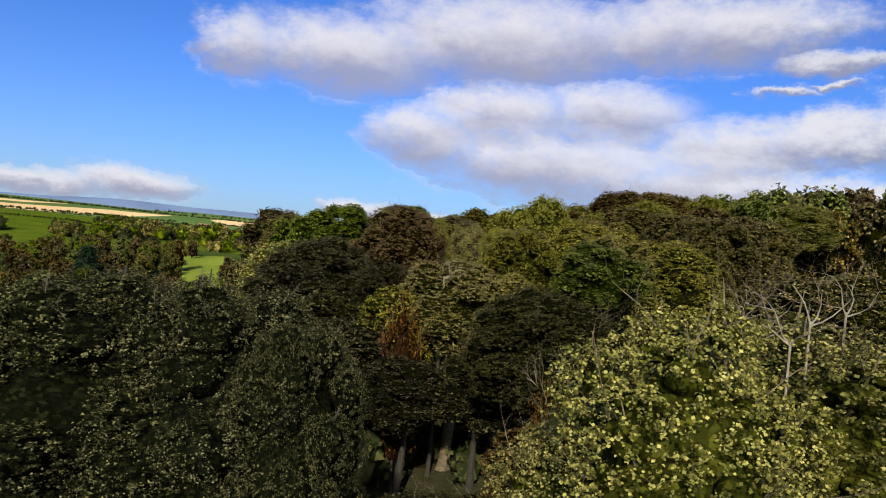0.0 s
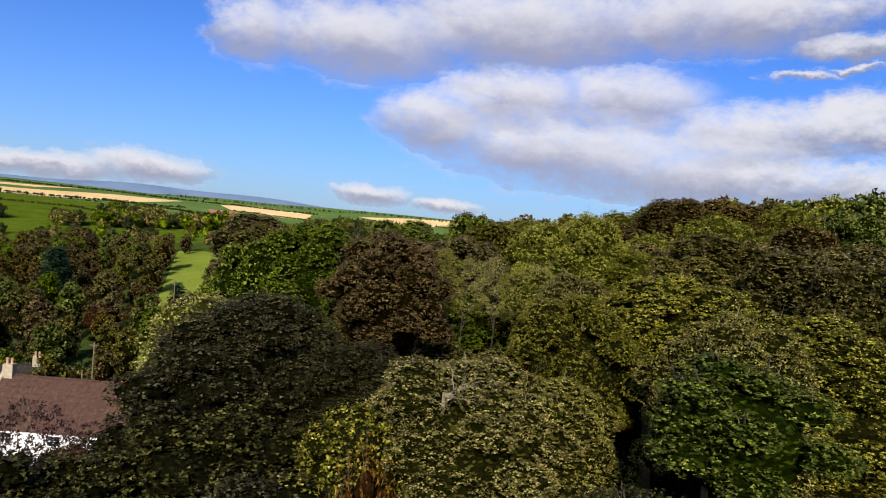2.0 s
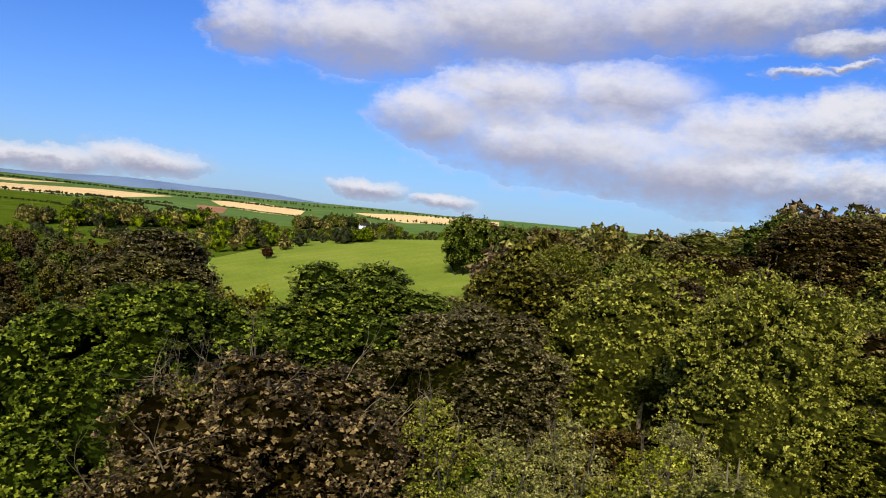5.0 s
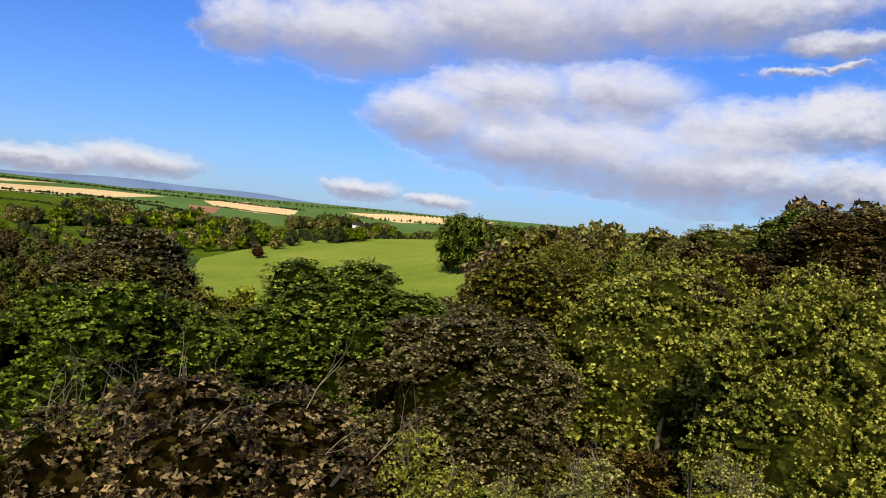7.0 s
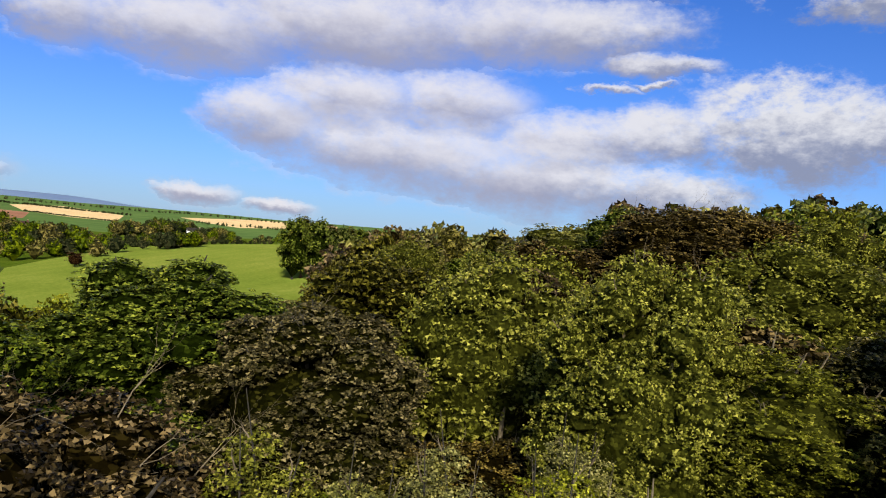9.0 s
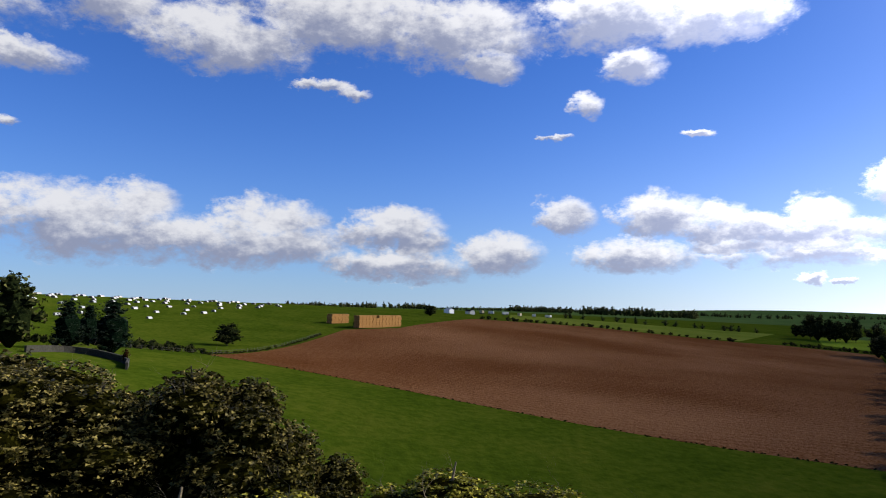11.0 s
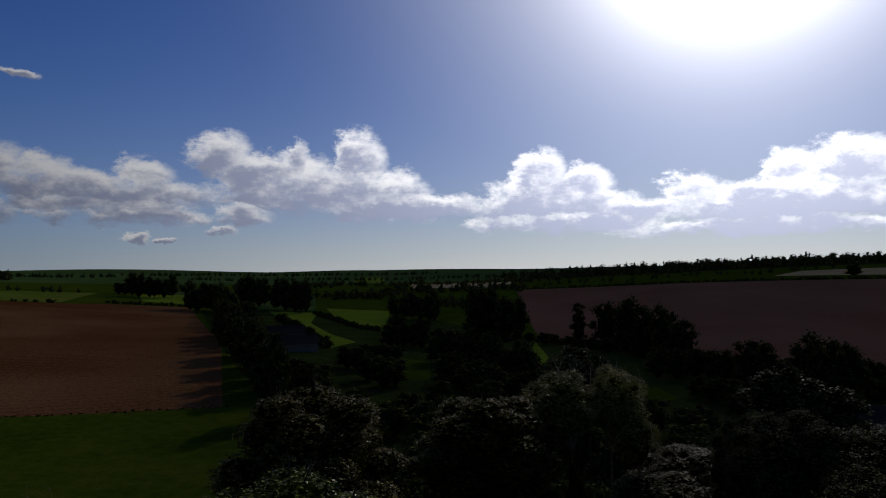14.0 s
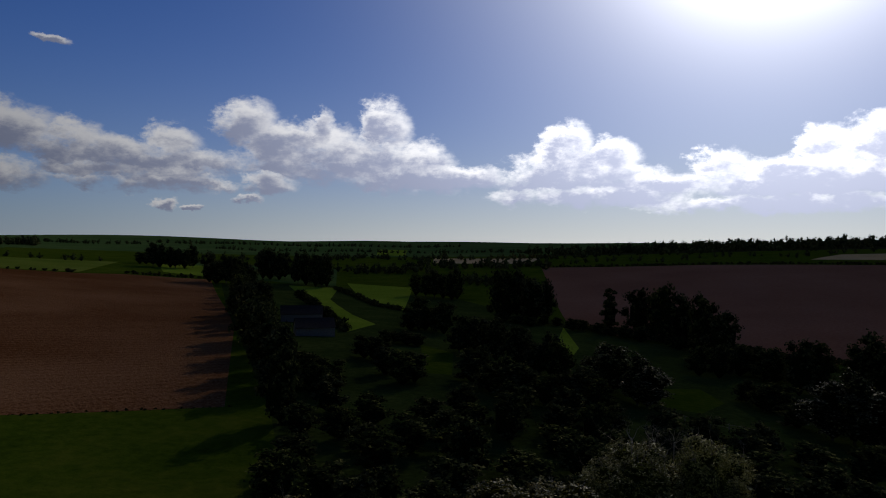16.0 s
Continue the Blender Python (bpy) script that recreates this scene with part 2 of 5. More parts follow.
def field_material(name, stops, scale_small, scale_big, bump=0.3, rough=0.95, stripe=None):
    """Ground cover: fine grain over broad patches; stripe = (direction in degrees, spacing in metres, strength)."""
    m, t, b = material(name, rough)
    tc = t.nodes.new("ShaderNodeTexCoord")
    co = tc.outputs["Object"]
    small, big = noise_node(t, scale_small, 5, 0.65, co), noise_node(t, scale_big, 3, 0.5, co)
    mixer = t.nodes.new("ShaderNodeMath")
    mixer.operation = "MULTIPLY_ADD"
    t.links.new(small.outputs[0], mixer.inputs[0])
    mixer.inputs[1].default_value = 0.6
    half = t.nodes.new("ShaderNodeMath")
    half.operation = "MULTIPLY"
    t.links.new(big.outputs[0], half.inputs[0])
    half.inputs[1].default_value = 0.45
    t.links.new(half.outputs[0], mixer.inputs[2])
    fac = mixer.outputs[0]
    if stripe:
        turn, wide, strong = stripe
        mp = t.nodes.new("ShaderNodeMapping")
        mp.inputs["Rotation"].default_value = (0, 0, radians(turn))
        t.links.new(co, mp.inputs["Vector"])
        w = t.nodes.new("ShaderNodeTexWave")
        w.inputs["Scale"].default_value = 0.314 / wide
        w.inputs["Distortion"].default_value, w.inputs["Detail"].default_value, w.inputs["Detail Scale"].default_value = 1.2, 2, 0.6
        t.links.new(mp.outputs[0], w.inputs["Vector"])
        add = t.nodes.new("ShaderNodeMath")
        add.operation = "MULTIPLY_ADD"
        t.links.new(w.outputs[1], add.inputs[0])
        add.inputs[1].default_value = strong
        t.links.new(fac, add.inputs[2])
        fac = add.outputs[0]
    r = ramp(t, stops)
    t.links.new(fac, r.inputs[0])
    t.links.new(r.outputs[0], b.inputs["Base Color"])
    bp = t.nodes.new("ShaderNodeBump")
    bp.inputs["Strength"].default_value, bp.inputs["Distance"].default_value = min(1.0, bump * 2), 0.5
    t.links.new(small.outputs[0], bp.inputs["Height"])
    t.links.new(bp.outputs[0], b.inputs["Normal"])
    b.inputs["Specular IOR Level"].default_value = 0.0
    b.inputs["Diffuse Roughness"].default_value = 1.0
    return m


def leaf_material(name, dark, mid, light, rough=0.4, glow=0.06, shine=0.03):
    """Leaves: each one its own shade, each tree its own cast, some light coming through."""
    m, t, b = material(name, rough)
    geo, info = t.nodes.new("ShaderNodeNewGeometry"), t.nodes.new("ShaderNodeObjectInfo")
    tc = t.nodes.new("ShaderNodeTexCoord")
    patch = noise_node(t, 0.9, 2, 0.5, tc.outputs["Object"])
    r = ramp(t, [(0.05, dark), (0.58, mid), (1.0, light)])
    blend = t.nodes.new("ShaderNodeMath")
    blend.operation = "MULTIPLY_ADD"
    t.links.new(geo.outputs["Random Per Island"], blend.inputs[0])
    blend.inputs[1].default_value = 0.85
    shift = t.nodes.new("ShaderNodeMath")
    shift.operation = "MULTIPLY_ADD"
    t.links.new(patch.outputs[0], shift.inputs[0])
    shift.inputs[1].default_value, shift.inputs[2].default_value = 0.7, -0.27
    t.links.new(shift.outputs[0], blend.inputs[2])
    t.links.new(blend.outputs[0], r.inputs[0])
    hsv = t.nodes.new("ShaderNodeHueSaturation")
    for i, (lo, hi) in (("Hue", (0.482, 0.506)), ("Saturation", (0.85, 1.1)), ("Value", (0.75, 1.2))):
        mr = t.nodes.new("ShaderNodeMapRange")
        mr.inputs["To Min"].default_value, mr.inputs["To Max"].default_value = lo, hi
        if i == "Value":
            f = t.nodes.new("ShaderNodeMath")
            f.operation = "FRACT"
            g = t.nodes.new("ShaderNodeMath")
            g.operation = "MULTIPLY"
            g.inputs[1].default_value = 7.31
            t.links.new(info.outputs["Random"], g.inputs[0])
            t.links.new(g.outputs[0], f.inputs[0])
            t.links.new(f.outputs[0], mr.inputs[0])
        else:
            t.links.new(info.outputs["Random"], mr.inputs[0])
        t.links.new(mr.outputs[0], hsv.inputs[i])
    t.links.new(r.outputs[0], hsv.inputs["Color"])
    t.links.new(hsv.outputs[0], b.inputs["Base Color"])
    b.inputs["Specular IOR Level"].default_value = shine
    tr = t.nodes.new("ShaderNodeBsdfTranslucent")
    t.links.new(hsv.outputs[0], tr.inputs[0])
    mix = t.nodes.new("ShaderNodeMixShader")
    mix.inputs[0].default_value = glow
    t.links.new(b.outputs[0], mix.inputs[1])
    t.links.new(tr.outputs[0], mix.inputs[2])
    t.links.new(mix.outputs[0], t.nodes["Material Output"].inputs[0])
    return m


def plain_material(name, stops, scale=6.0, rough=0.8, bump=0.2, metal=0.0, gloss=0.3):
    m, t, b = material(name, rough)
    tc = t.nodes.new("ShaderNodeTexCoord")
    n = noise_node(t, scale, 5, 0.6, tc.outputs["Object"])
    r = ramp(t, stops)
    t.links.new(n.outputs[0], r.inputs[0])
    t.links.new(r.outputs[0], b.inputs["Base Color"])
    bp = t.nodes.new("ShaderNodeBump")
    bp.inputs["Strength"].default_value, bp.inputs["Distance"].default_value = bump, 0.03
    t.links.new(n.outputs[0], bp.inputs["Height"])
    t.links.new(bp.outputs[0], b.inputs["Normal"])
    b.inputs["Metallic"].default_value = metal
    b.inputs["Specular IOR Level"].default_value = gloss
    return m


M = {
    "grass": field_material("meadow_grass", [(0.25, (0.019, 0.036, 0.003)), (0.5, (0.045, 0.07, 0.005)), (0.75, (0.09, 0.1, 0.011))], 0.5, 0.05),
    "mown": field_material("mown_grass", [(0.25, (0.06, 0.095, 0.01)), (0.55, (0.12, 0.15, 0.019)), (0.8, (0.2, 0.2, 0.04))], 0.9, 0.03, stripe=(35, 9.0, 0.04)),
    "lush": field_material("lush_grass", [(0.25, (0.09, 0.14, 0.01)), (0.55, (0.16, 0.22, 0.018)), (0.8, (0.24, 0.28, 0.035))], 0.8, 0.03),
    "plough": field_material("ploughed_soil", [(0.34, (0.06, 0.021, 0.007)), (0.5, (0.13, 0.05, 0.017)), (0.68, (0.25, 0.125, 0.055))], 1.6, 0.011, 0.6, stripe=(42, 3.0, 0.04)),
    "pink_plough": field_material("pale_ploughed_soil", [(0.25, (0.12, 0.05, 0.028)), (0.5, (0.2, 0.093, 0.052)), (0.85, (0.29, 0.16, 0.1))], 0.9, 0.012, 0.3, stripe=(120, 3.0, 0.05)),
    "stubble": field_material("stubble", [(0.25, (0.3, 0.19, 0.08)), (0.55, (0.45, 0.31, 0.14)), (0.85, (0.56, 0.42, 0.22))], 0.6, 0.02, stripe=(70, 8.0, 0.12)),
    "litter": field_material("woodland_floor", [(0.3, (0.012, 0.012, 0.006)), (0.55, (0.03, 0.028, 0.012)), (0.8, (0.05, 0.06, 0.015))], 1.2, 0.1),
    "rough": field_material("rough_pasture", [(0.3, (0.016, 0.024, 0.006)), (0.55, (0.035, 0.05, 0.01)), (0.8, (0.07, 0.085, 0.02))], 0.7, 0.06),
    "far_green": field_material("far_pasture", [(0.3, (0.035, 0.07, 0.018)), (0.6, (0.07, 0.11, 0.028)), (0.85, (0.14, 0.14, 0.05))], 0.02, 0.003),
    # distance haze is put into this blue-grey colour
    "ridge": plain_material("painted_haze_hills", [(0.3, (0.15, 0.21, 0.3)), (0.7, (0.2, 0.27, 0.36))], 0.004, 1.0, 0.0, 0.0, 0.0),
    "bark": plain_material("grey_bark", [(0.3, (0.018, 0.015, 0.01)), (0.7, (0.06, 0.052, 0.035))], 5, 0.9, 0.6),
    "pale_bark": plain_material("pale_dead_wood", [(0.3, (0.07, 0.052, 0.026)), (0.7, (0.21, 0.165, 0.09))], 4, 0.85, 0.5),
}
M["bleached"] = plain_material("bleached_dead_wood", [(0.3, (0.13, 0.105, 0.065)), (0.7, (0.32, 0.27, 0.18))], 4, 0.8, 0.4)
LEAVES = {
    "sycamore": ("sycamore_leaves", (0.007, 0.007, 0.001), (0.07, 0.062, 0.01), (0.31, 0.255, 0.06)),
    "brown": ("turning_leaves", (0.007, 0.005, 0.001), (0.055, 0.039, 0.008), (0.33, 0.235, 0.06)),
    "green": ("green_leaves", (0.007, 0.011, 0.001), (0.072, 0.098, 0.009), (0.28, 0.3, 0.032)),
    "ash": ("yellow_green_leaves", (0.03, 0.032, 0.004), (0.15, 0.152, 0.017), (0.4, 0.37, 0.065)),
    # sycamore tones made brighter, with sunlight put into the colour
    "olive": ("brightened_olive_leaves", (0.01, 0.01, 0.002), (0.125, 0.115, 0.018), (0.43, 0.37, 0.085)),
    # leaf tones darkened to stand for trees in shade
    "dark": ("shade_dark_leaves", (0.006, 0.006, 0.002), (0.03, 0.028, 0.008), (0.13, 0.115, 0.035)),
    "rust": ("rust_red_leaves", (0.02, 0.009, 0.003), (0.085, 0.04, 0.011), (0.22, 0.11, 0.03)),
    "willow": ("grey_green_leaves", (0.006, 0.007, 0.003), (0.028, 0.029, 0.009), (0.22, 0.205, 0.08), 0.5, 0.03, 0.01),
    "plum": ("plum_brown_leaves", (0.008, 0.004, 0.003), (0.034, 0.018, 0.014), (0.11, 0.062, 0.048)),
    "conifer": ("dark_needles", (0.005, 0.012, 0.006), (0.012, 0.026, 0.01), (0.03, 0.05, 0.018), 0.7, 0.06, 0.1),
    "far": ("distant_leaves", (0.01, 0.015, 0.005), (0.035, 0.043, 0.013), (0.09, 0.088, 0.03), 0.8, 0.08, 0.0),
}
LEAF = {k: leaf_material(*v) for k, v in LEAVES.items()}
CROWN_SHADE = {}
for k, v in LEAVES.items():         # dark copies of the leaf tones, painting shade into the crown cores
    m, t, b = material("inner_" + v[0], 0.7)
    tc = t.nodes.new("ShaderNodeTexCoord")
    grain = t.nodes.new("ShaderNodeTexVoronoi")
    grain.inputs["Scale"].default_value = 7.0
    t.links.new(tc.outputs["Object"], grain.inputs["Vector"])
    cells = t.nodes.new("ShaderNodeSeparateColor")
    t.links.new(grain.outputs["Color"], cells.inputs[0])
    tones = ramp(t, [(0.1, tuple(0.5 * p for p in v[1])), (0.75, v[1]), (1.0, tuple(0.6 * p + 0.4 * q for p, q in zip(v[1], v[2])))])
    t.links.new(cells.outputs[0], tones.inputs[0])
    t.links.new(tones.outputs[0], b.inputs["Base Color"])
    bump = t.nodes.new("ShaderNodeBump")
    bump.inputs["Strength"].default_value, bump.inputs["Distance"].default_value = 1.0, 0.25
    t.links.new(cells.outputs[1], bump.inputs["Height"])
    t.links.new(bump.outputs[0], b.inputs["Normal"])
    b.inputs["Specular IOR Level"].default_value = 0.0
    CROWN_SHADE[k] = m
# ---- the lie of the land ----
HOME = (0.0, 66.75)
RINGS = ((0, 1, 60), (67.5, 6, 45), (142.5, 8, 67.5), (247.5, 10, 105), (405, 12, 157.5), (645, 12, 255), (1125, 12, 420), (1875, 10, 630))
SWELLS = []                      # centre and width of each rise or hollow
for dist, count, wide in RINGS:
    for k in range(count):
        a = 2 * math.pi * (k + 0.5 * (count % 4 == 0)) / count
        SWELLS.append((HOME[0] + dist * math.sin(a), HOME[1] + dist * math.cos(a), wide))
SWELLS = np.array(SWELLS)
RISE = np.array([3.6, -2.0, -1.8, -5.6, 2.2, -2.5, -3.6, 11.8, 12.2, -1.1, 0.0, -3.6, -5.5, -7.2, -5.0, 1.2, -6.6, -10.6, -1.9, 2.7, -1.8, 0.6, -0.8, -4.0, 3.5, 1.1, 20.1, 8.5, 6.1, -5.0, -9.0, -4.5, -13.7, -5.7, -4.3, -16.6, 10.3, 12.0, 2.0, 3.6, 10.2, -0.5, -4.0, 9.7, -2.8, -11.7, -3.6, 2.4, -15.9, 8.5, 7.6, 3.4, 10.7, -0.4, -6.6, 17.8, 7.2, 1.3, -1.2, 0.4, -10.7, -1.0, 3.4, 1.8, 6.8, 0.3, 12.7, 8.4, 4.0, 10.2, 6.2])


KNOLLS = ((72, 148, 34, 3.2), (48, 120, 20, 0.8), (62, 250, 50, -6.0), (205, 120, 45, 3.0), (-8, 395, 60, 3.0), (-390, 800, 220, 5.0))


def land(x, y):
    """Height of the ground at x, y (arrays or numbers)."""
    x, y = np.asarray(x, float), np.asarray(y, float)
    z = 30.0 * (1 - np.exp(-((x - HOME[0]) ** 2 + (y - HOME[1]) ** 2) / 2250.0 ** 2))
    for (cx, cy, w), h in zip(SWELLS, RISE):
        z = z + h * np.exp(-((x - cx) ** 2 + (y - cy) ** 2) / (2 * w * w))
    for cx, cy, w, h in KNOLLS:
        z = z + h * np.exp(-((x - cx) ** 2 + (y - cy) ** 2) / (2 * w * w))
    r = np.hypot(x - HOME[0], y - HOME[1])
    far = np.clip((r - 1200) / 1500, 0, 1)
    return z + far * (9 * np.sin(x / 610 + 1.3) * np.cos(y / 530) + 5 * np.sin(x / 260 + y / 310))


def spot(bearing, dist):
    """A place by its bearing, clockwise from +y, and distance from the hovering point."""
    a = radians(bearing)
    return HOME[0] + dist * math.sin(a), HOME[1] + dist * math.cos(a)


LAWN = [(-127, 332), (-104, 322), (-80, 248), (-58, 182), (-73, 186), (-97, 252)]


def over_lawn(x, y):
    """On the lawn or in the wedge kept free of trees to open the camera's view of it."""
    return 118 < math.hypot(x, y - 24) < 312 and -23.4 < math.degrees(math.atan2(x, y - 24)) < -19.6


FIELDS = [
    ("rough", [(-19, 60), (-100, 60), (-260, 120), (-280, 440), (-150, 420), (-92, 320), (-70, 233), (-38, 205), (-22, 110)]),
    ("plough", [spot(88, 208.5), (82.5, -41.2), spot(142.5, 252), spot(140.2, 500), spot(134, 508), spot(131, 495), spot(119.6, 495), spot(110, 450), spot(103.5, 339), spot(99, 321)]),
    ("pink_plough", [spot(169, 322.5), spot(172, 288), spot(192, 258), spot(206, 300), spot(206, 645), spot(180, 645), spot(167, 660)]),
    ("mown", [spot(113, 505), spot(131, 505), spot(133.5, 640), spot(113, 640)]),
    ("far_green", [spot(138, 560), spot(150, 480), spot(150, 640), spot(139, 700)]),
    ("stubble", [spot(158, 760), spot(166, 720), spot(167, 860), spot(158, 900)]),
    ("stubble", [spot(187, 682.5), spot(206, 667.5), spot(206, 840), spot(189, 750)]),
    ("mown", [spot(338, 180), spot(346, 150), spot(10, 138), spot(8, 360), spot(359, 393), spot(348, 360), spot(340, 270)]),
    ("mown", LAWN),
    ("litter", [spot(166, 945), spot(208, 945), spot(208, 1180), spot(172, 1180)]),
    ("rough", [spot(142.3, 253), spot(146, 130), spot(151, 58), spot(188, 58), spot(198, 130), spot(198, 250), spot(180, 255), spot(172, 285), spot(169, 320), spot(160, 430), spot(148, 505), spot(141, 480)]),
    ("lush", [spot(146.2, 484), spot(150.2, 478), spot(149.6, 400), spot(151.5, 310), spot(153.4, 272), spot(151.2, 241), spot(149.6, 300), spot(148.3, 366), spot(147.2, 420)]),
    ("lush", [spot(150.9, 514), spot(156.3, 494), spot(155.6, 352), spot(153.5, 372), spot(151.9, 429)]),
    ("grass", [spot(157.1, 218), spot(159.7, 205), spot(159.6, 171), spot(157.3, 171)]),
    ("lush", [spot(168.6, 306), spot(169.7, 240), spot(168.2, 189), spot(167.4, 200), spot(168, 250)]),
    ("grass", [spot(174, 178), spot(178.4, 188), spot(180, 175), spot(178.3, 160), spot(175.4, 160)]),
    ("lush", [spot(153.2, 1049), spot(153.4, 1400), spot(155.8, 1358), spot(155.6, 989)]),
    ("lush", [spot(140, 524), spot(140, 639), spot(136.2, 639), spot(136.7, 546)]),
    ("stubble", [spot(318, 1360), spot(326.6, 1430), spot(331.9, 1600), spot(337.2, 1650), spot(333.1, 1280), spot(326.6, 1136), spot(318, 1120)]),
    ("stubble", [spot(318, 1640), spot(326.6, 1690), spot(330.2, 1800), spot(326.6, 1560), spot(318, 1520)]),
    ("stubble", [spot(340, 1650), spot(343.4, 2050), spot(347.5, 1620), spot(347, 1190), spot(343.9, 1230), spot(340.9, 1357)]),
    ("pink_plough", [spot(338.9, 1320), spot(341.3, 1300), spot(340.9, 1050), spot(339.2, 1010)]),
    ("stubble", [spot(351.5, 2000), spot(356, 2300), spot(4, 2600), spot(4, 1900), spot(0.2, 1700), spot(356.1, 1331)]),
    ("grass", [spot(312, 1090), spot(326.6, 1090), spot(330.9, 1090), spot(331.2, 750), spot(333, 600), spot(328.8, 540), spot(320, 540), spot(312, 560)]),
    ("grass", [spot(347, 734), spot(348.6, 780), spot(350.7, 514), spot(350, 380), spot(347.7, 438)]),
]
WOOD = [(-11, -12), (12, -12), (14, 12), (18, 34), (19, 48), (21, 58), (27, 67), (35, 86), (54, 102), spot(64, 150), spot(64, 225), spot(40, 225), spot(20, 195), spot(14, 177), spot(8, 138), spot(352, 99), spot(340, 93), (-28, 96), (-19, 76), (-15, 50), (-13, 20)]


def inside(poly, x, y):
    hit, j = False, len(poly) - 1
    for i in range(len(poly)):
        (xi, yi), (xj, yj) = poly[i], poly[j]
        if (yi > y) != (yj > y) and x < (xj - xi) * (y - yi) / (yj - yi) + xi:
            hit = not hit
        j = i
    return hit


def mesh_object(name, verts, faces, mats, parent=None):
    me = bpy.data.meshes.new(name)
    me.from_pydata([tuple(v) for v in verts], [], [tuple(f) for f in faces])
    for m in mats:
        me.materials.append(m)
    ob = new(name, me)
    if parent is not None:
        ob.parent = parent
    return ob


def part(name, bm, mat, parent, label=""):
    me = bpy.data.meshes.new(name)
    bm.to_mesh(me)
    bm.free()
    me.materials.append(mat)
    ob = new(name, me)
    ob.parent = parent
    if label:
        ob["label"] = label
    return ob


def build_ground():
    radii = [0.0]
    r = 3.0
    while r < 4600:
        radii.append(r)
        r *= 1.045
    n = 180
    bm = bmesh.new()
    mid = bm.verts.new((HOME[0], HOME[1], float(land(*HOME))))
    rows = []
    for r in radii[1:]:
        a = np.arange(n) * 2 * np.pi / n
        xs, ys = HOME[0] + r * np.sin(a), HOME[1] + r * np.cos(a)
        zs = land(xs, ys)
        rows.append([bm.verts.new(v) for v in zip(xs, ys, zs)])
    for k in range(n):
        bm.faces.new((mid, rows[0][(k + 1) % n], rows[0][k]))
    for a, b in zip(rows, rows[1:]):
        for k in range(n):
            bm.faces.new((a[k], a[(k + 1) % n], b[(k + 1) % n], b[k]))
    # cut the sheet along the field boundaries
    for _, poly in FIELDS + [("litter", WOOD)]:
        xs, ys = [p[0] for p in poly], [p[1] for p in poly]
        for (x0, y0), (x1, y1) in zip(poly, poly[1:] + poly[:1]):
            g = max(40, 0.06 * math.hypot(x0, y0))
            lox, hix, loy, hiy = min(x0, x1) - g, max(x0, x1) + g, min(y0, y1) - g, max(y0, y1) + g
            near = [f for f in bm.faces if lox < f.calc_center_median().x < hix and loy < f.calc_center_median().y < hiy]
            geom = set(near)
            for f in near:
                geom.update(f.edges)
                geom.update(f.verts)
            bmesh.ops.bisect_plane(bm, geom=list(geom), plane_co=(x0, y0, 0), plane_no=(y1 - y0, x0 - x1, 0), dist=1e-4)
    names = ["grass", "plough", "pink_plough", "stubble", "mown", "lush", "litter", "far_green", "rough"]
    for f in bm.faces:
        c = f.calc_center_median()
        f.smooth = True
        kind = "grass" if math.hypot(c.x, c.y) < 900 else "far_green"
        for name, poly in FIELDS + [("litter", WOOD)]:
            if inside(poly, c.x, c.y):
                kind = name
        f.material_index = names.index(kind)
    bmesh.ops.recalc_face_normals(bm, faces=bm.faces)
    me = bpy.data.meshes.new("ground")
    bm.to_mesh(me)
    bm.free()
    for k in names:
        me.materials.append(M[k])
    return tagged(new("ground", me), "rolling farmland of green pasture, brown plough and pale stubble", "ground", kind="structure")


build_ground()

# ---- trees ----
rng = np.random.default_rng(7)


def tube(verts, faces, points, radii, sides=6):
    """A tapered limb along points, added to verts and faces."""
    start = len(verts)
    for i, (p, r) in enumerate(zip(points, radii)):
        p = Vector(p)
        way = (Vector(points[min(i + 1, len(points) - 1)]) - Vector(points[max(i - 1, 0)])).normalized()
        side = way.orthogonal().normalized()
        up = way.cross(side)
        for k in range(sides):
            a = 2 * math.pi * k / sides
            verts.append(p + (side * math.cos(a) + up * math.sin(a)) * r)
    for i in range(len(points) - 1):
        for k in range(sides):
            a, b = start + i * sides + k, start + i * sides + (k + 1) % sides
            faces.append((a, b, b + sides, a + sides))
    faces.append(tuple(start + (len(points) - 1) * sides + k for k in range(sides)))


def unit(v):
    return v / np.maximum(np.linalg.norm(v, axis=1, keepdims=True), 1e-9)


def leaf_quads(c, nrm, size, slim=0.42, simple=True):
    """Corners of leaf blades at the places c, facing nrm: folded ones, or simple ones for trees farther off."""
    n = len(c)
    t = unit(np.cross(nrm, rng.normal(size=(n, 3))))
    s = np.cross(nrm, t)
    size = size[:, None]
    w = size * slim * rng.uniform(0.8, 1.2, (n, 1))
    if simple:
        v = np.empty((n, 3, 3))
        v[:, 0], v[:, 1], v[:, 2] = c - t * size * 0.6, c + t * size * 0.35 + s * w * 1.2, c + t * size * 0.35 - s * w * 1.2
        return v
    fold = nrm * size * 0.1
    v = np.empty((n, 4, 3))
    v[:, 0], v[:, 1], v[:, 2], v[:, 3] = c - t * size * 0.55, c + s * w + fold, c + t * size * 0.55 - fold * 0.6, c - s * w + fold
    return v


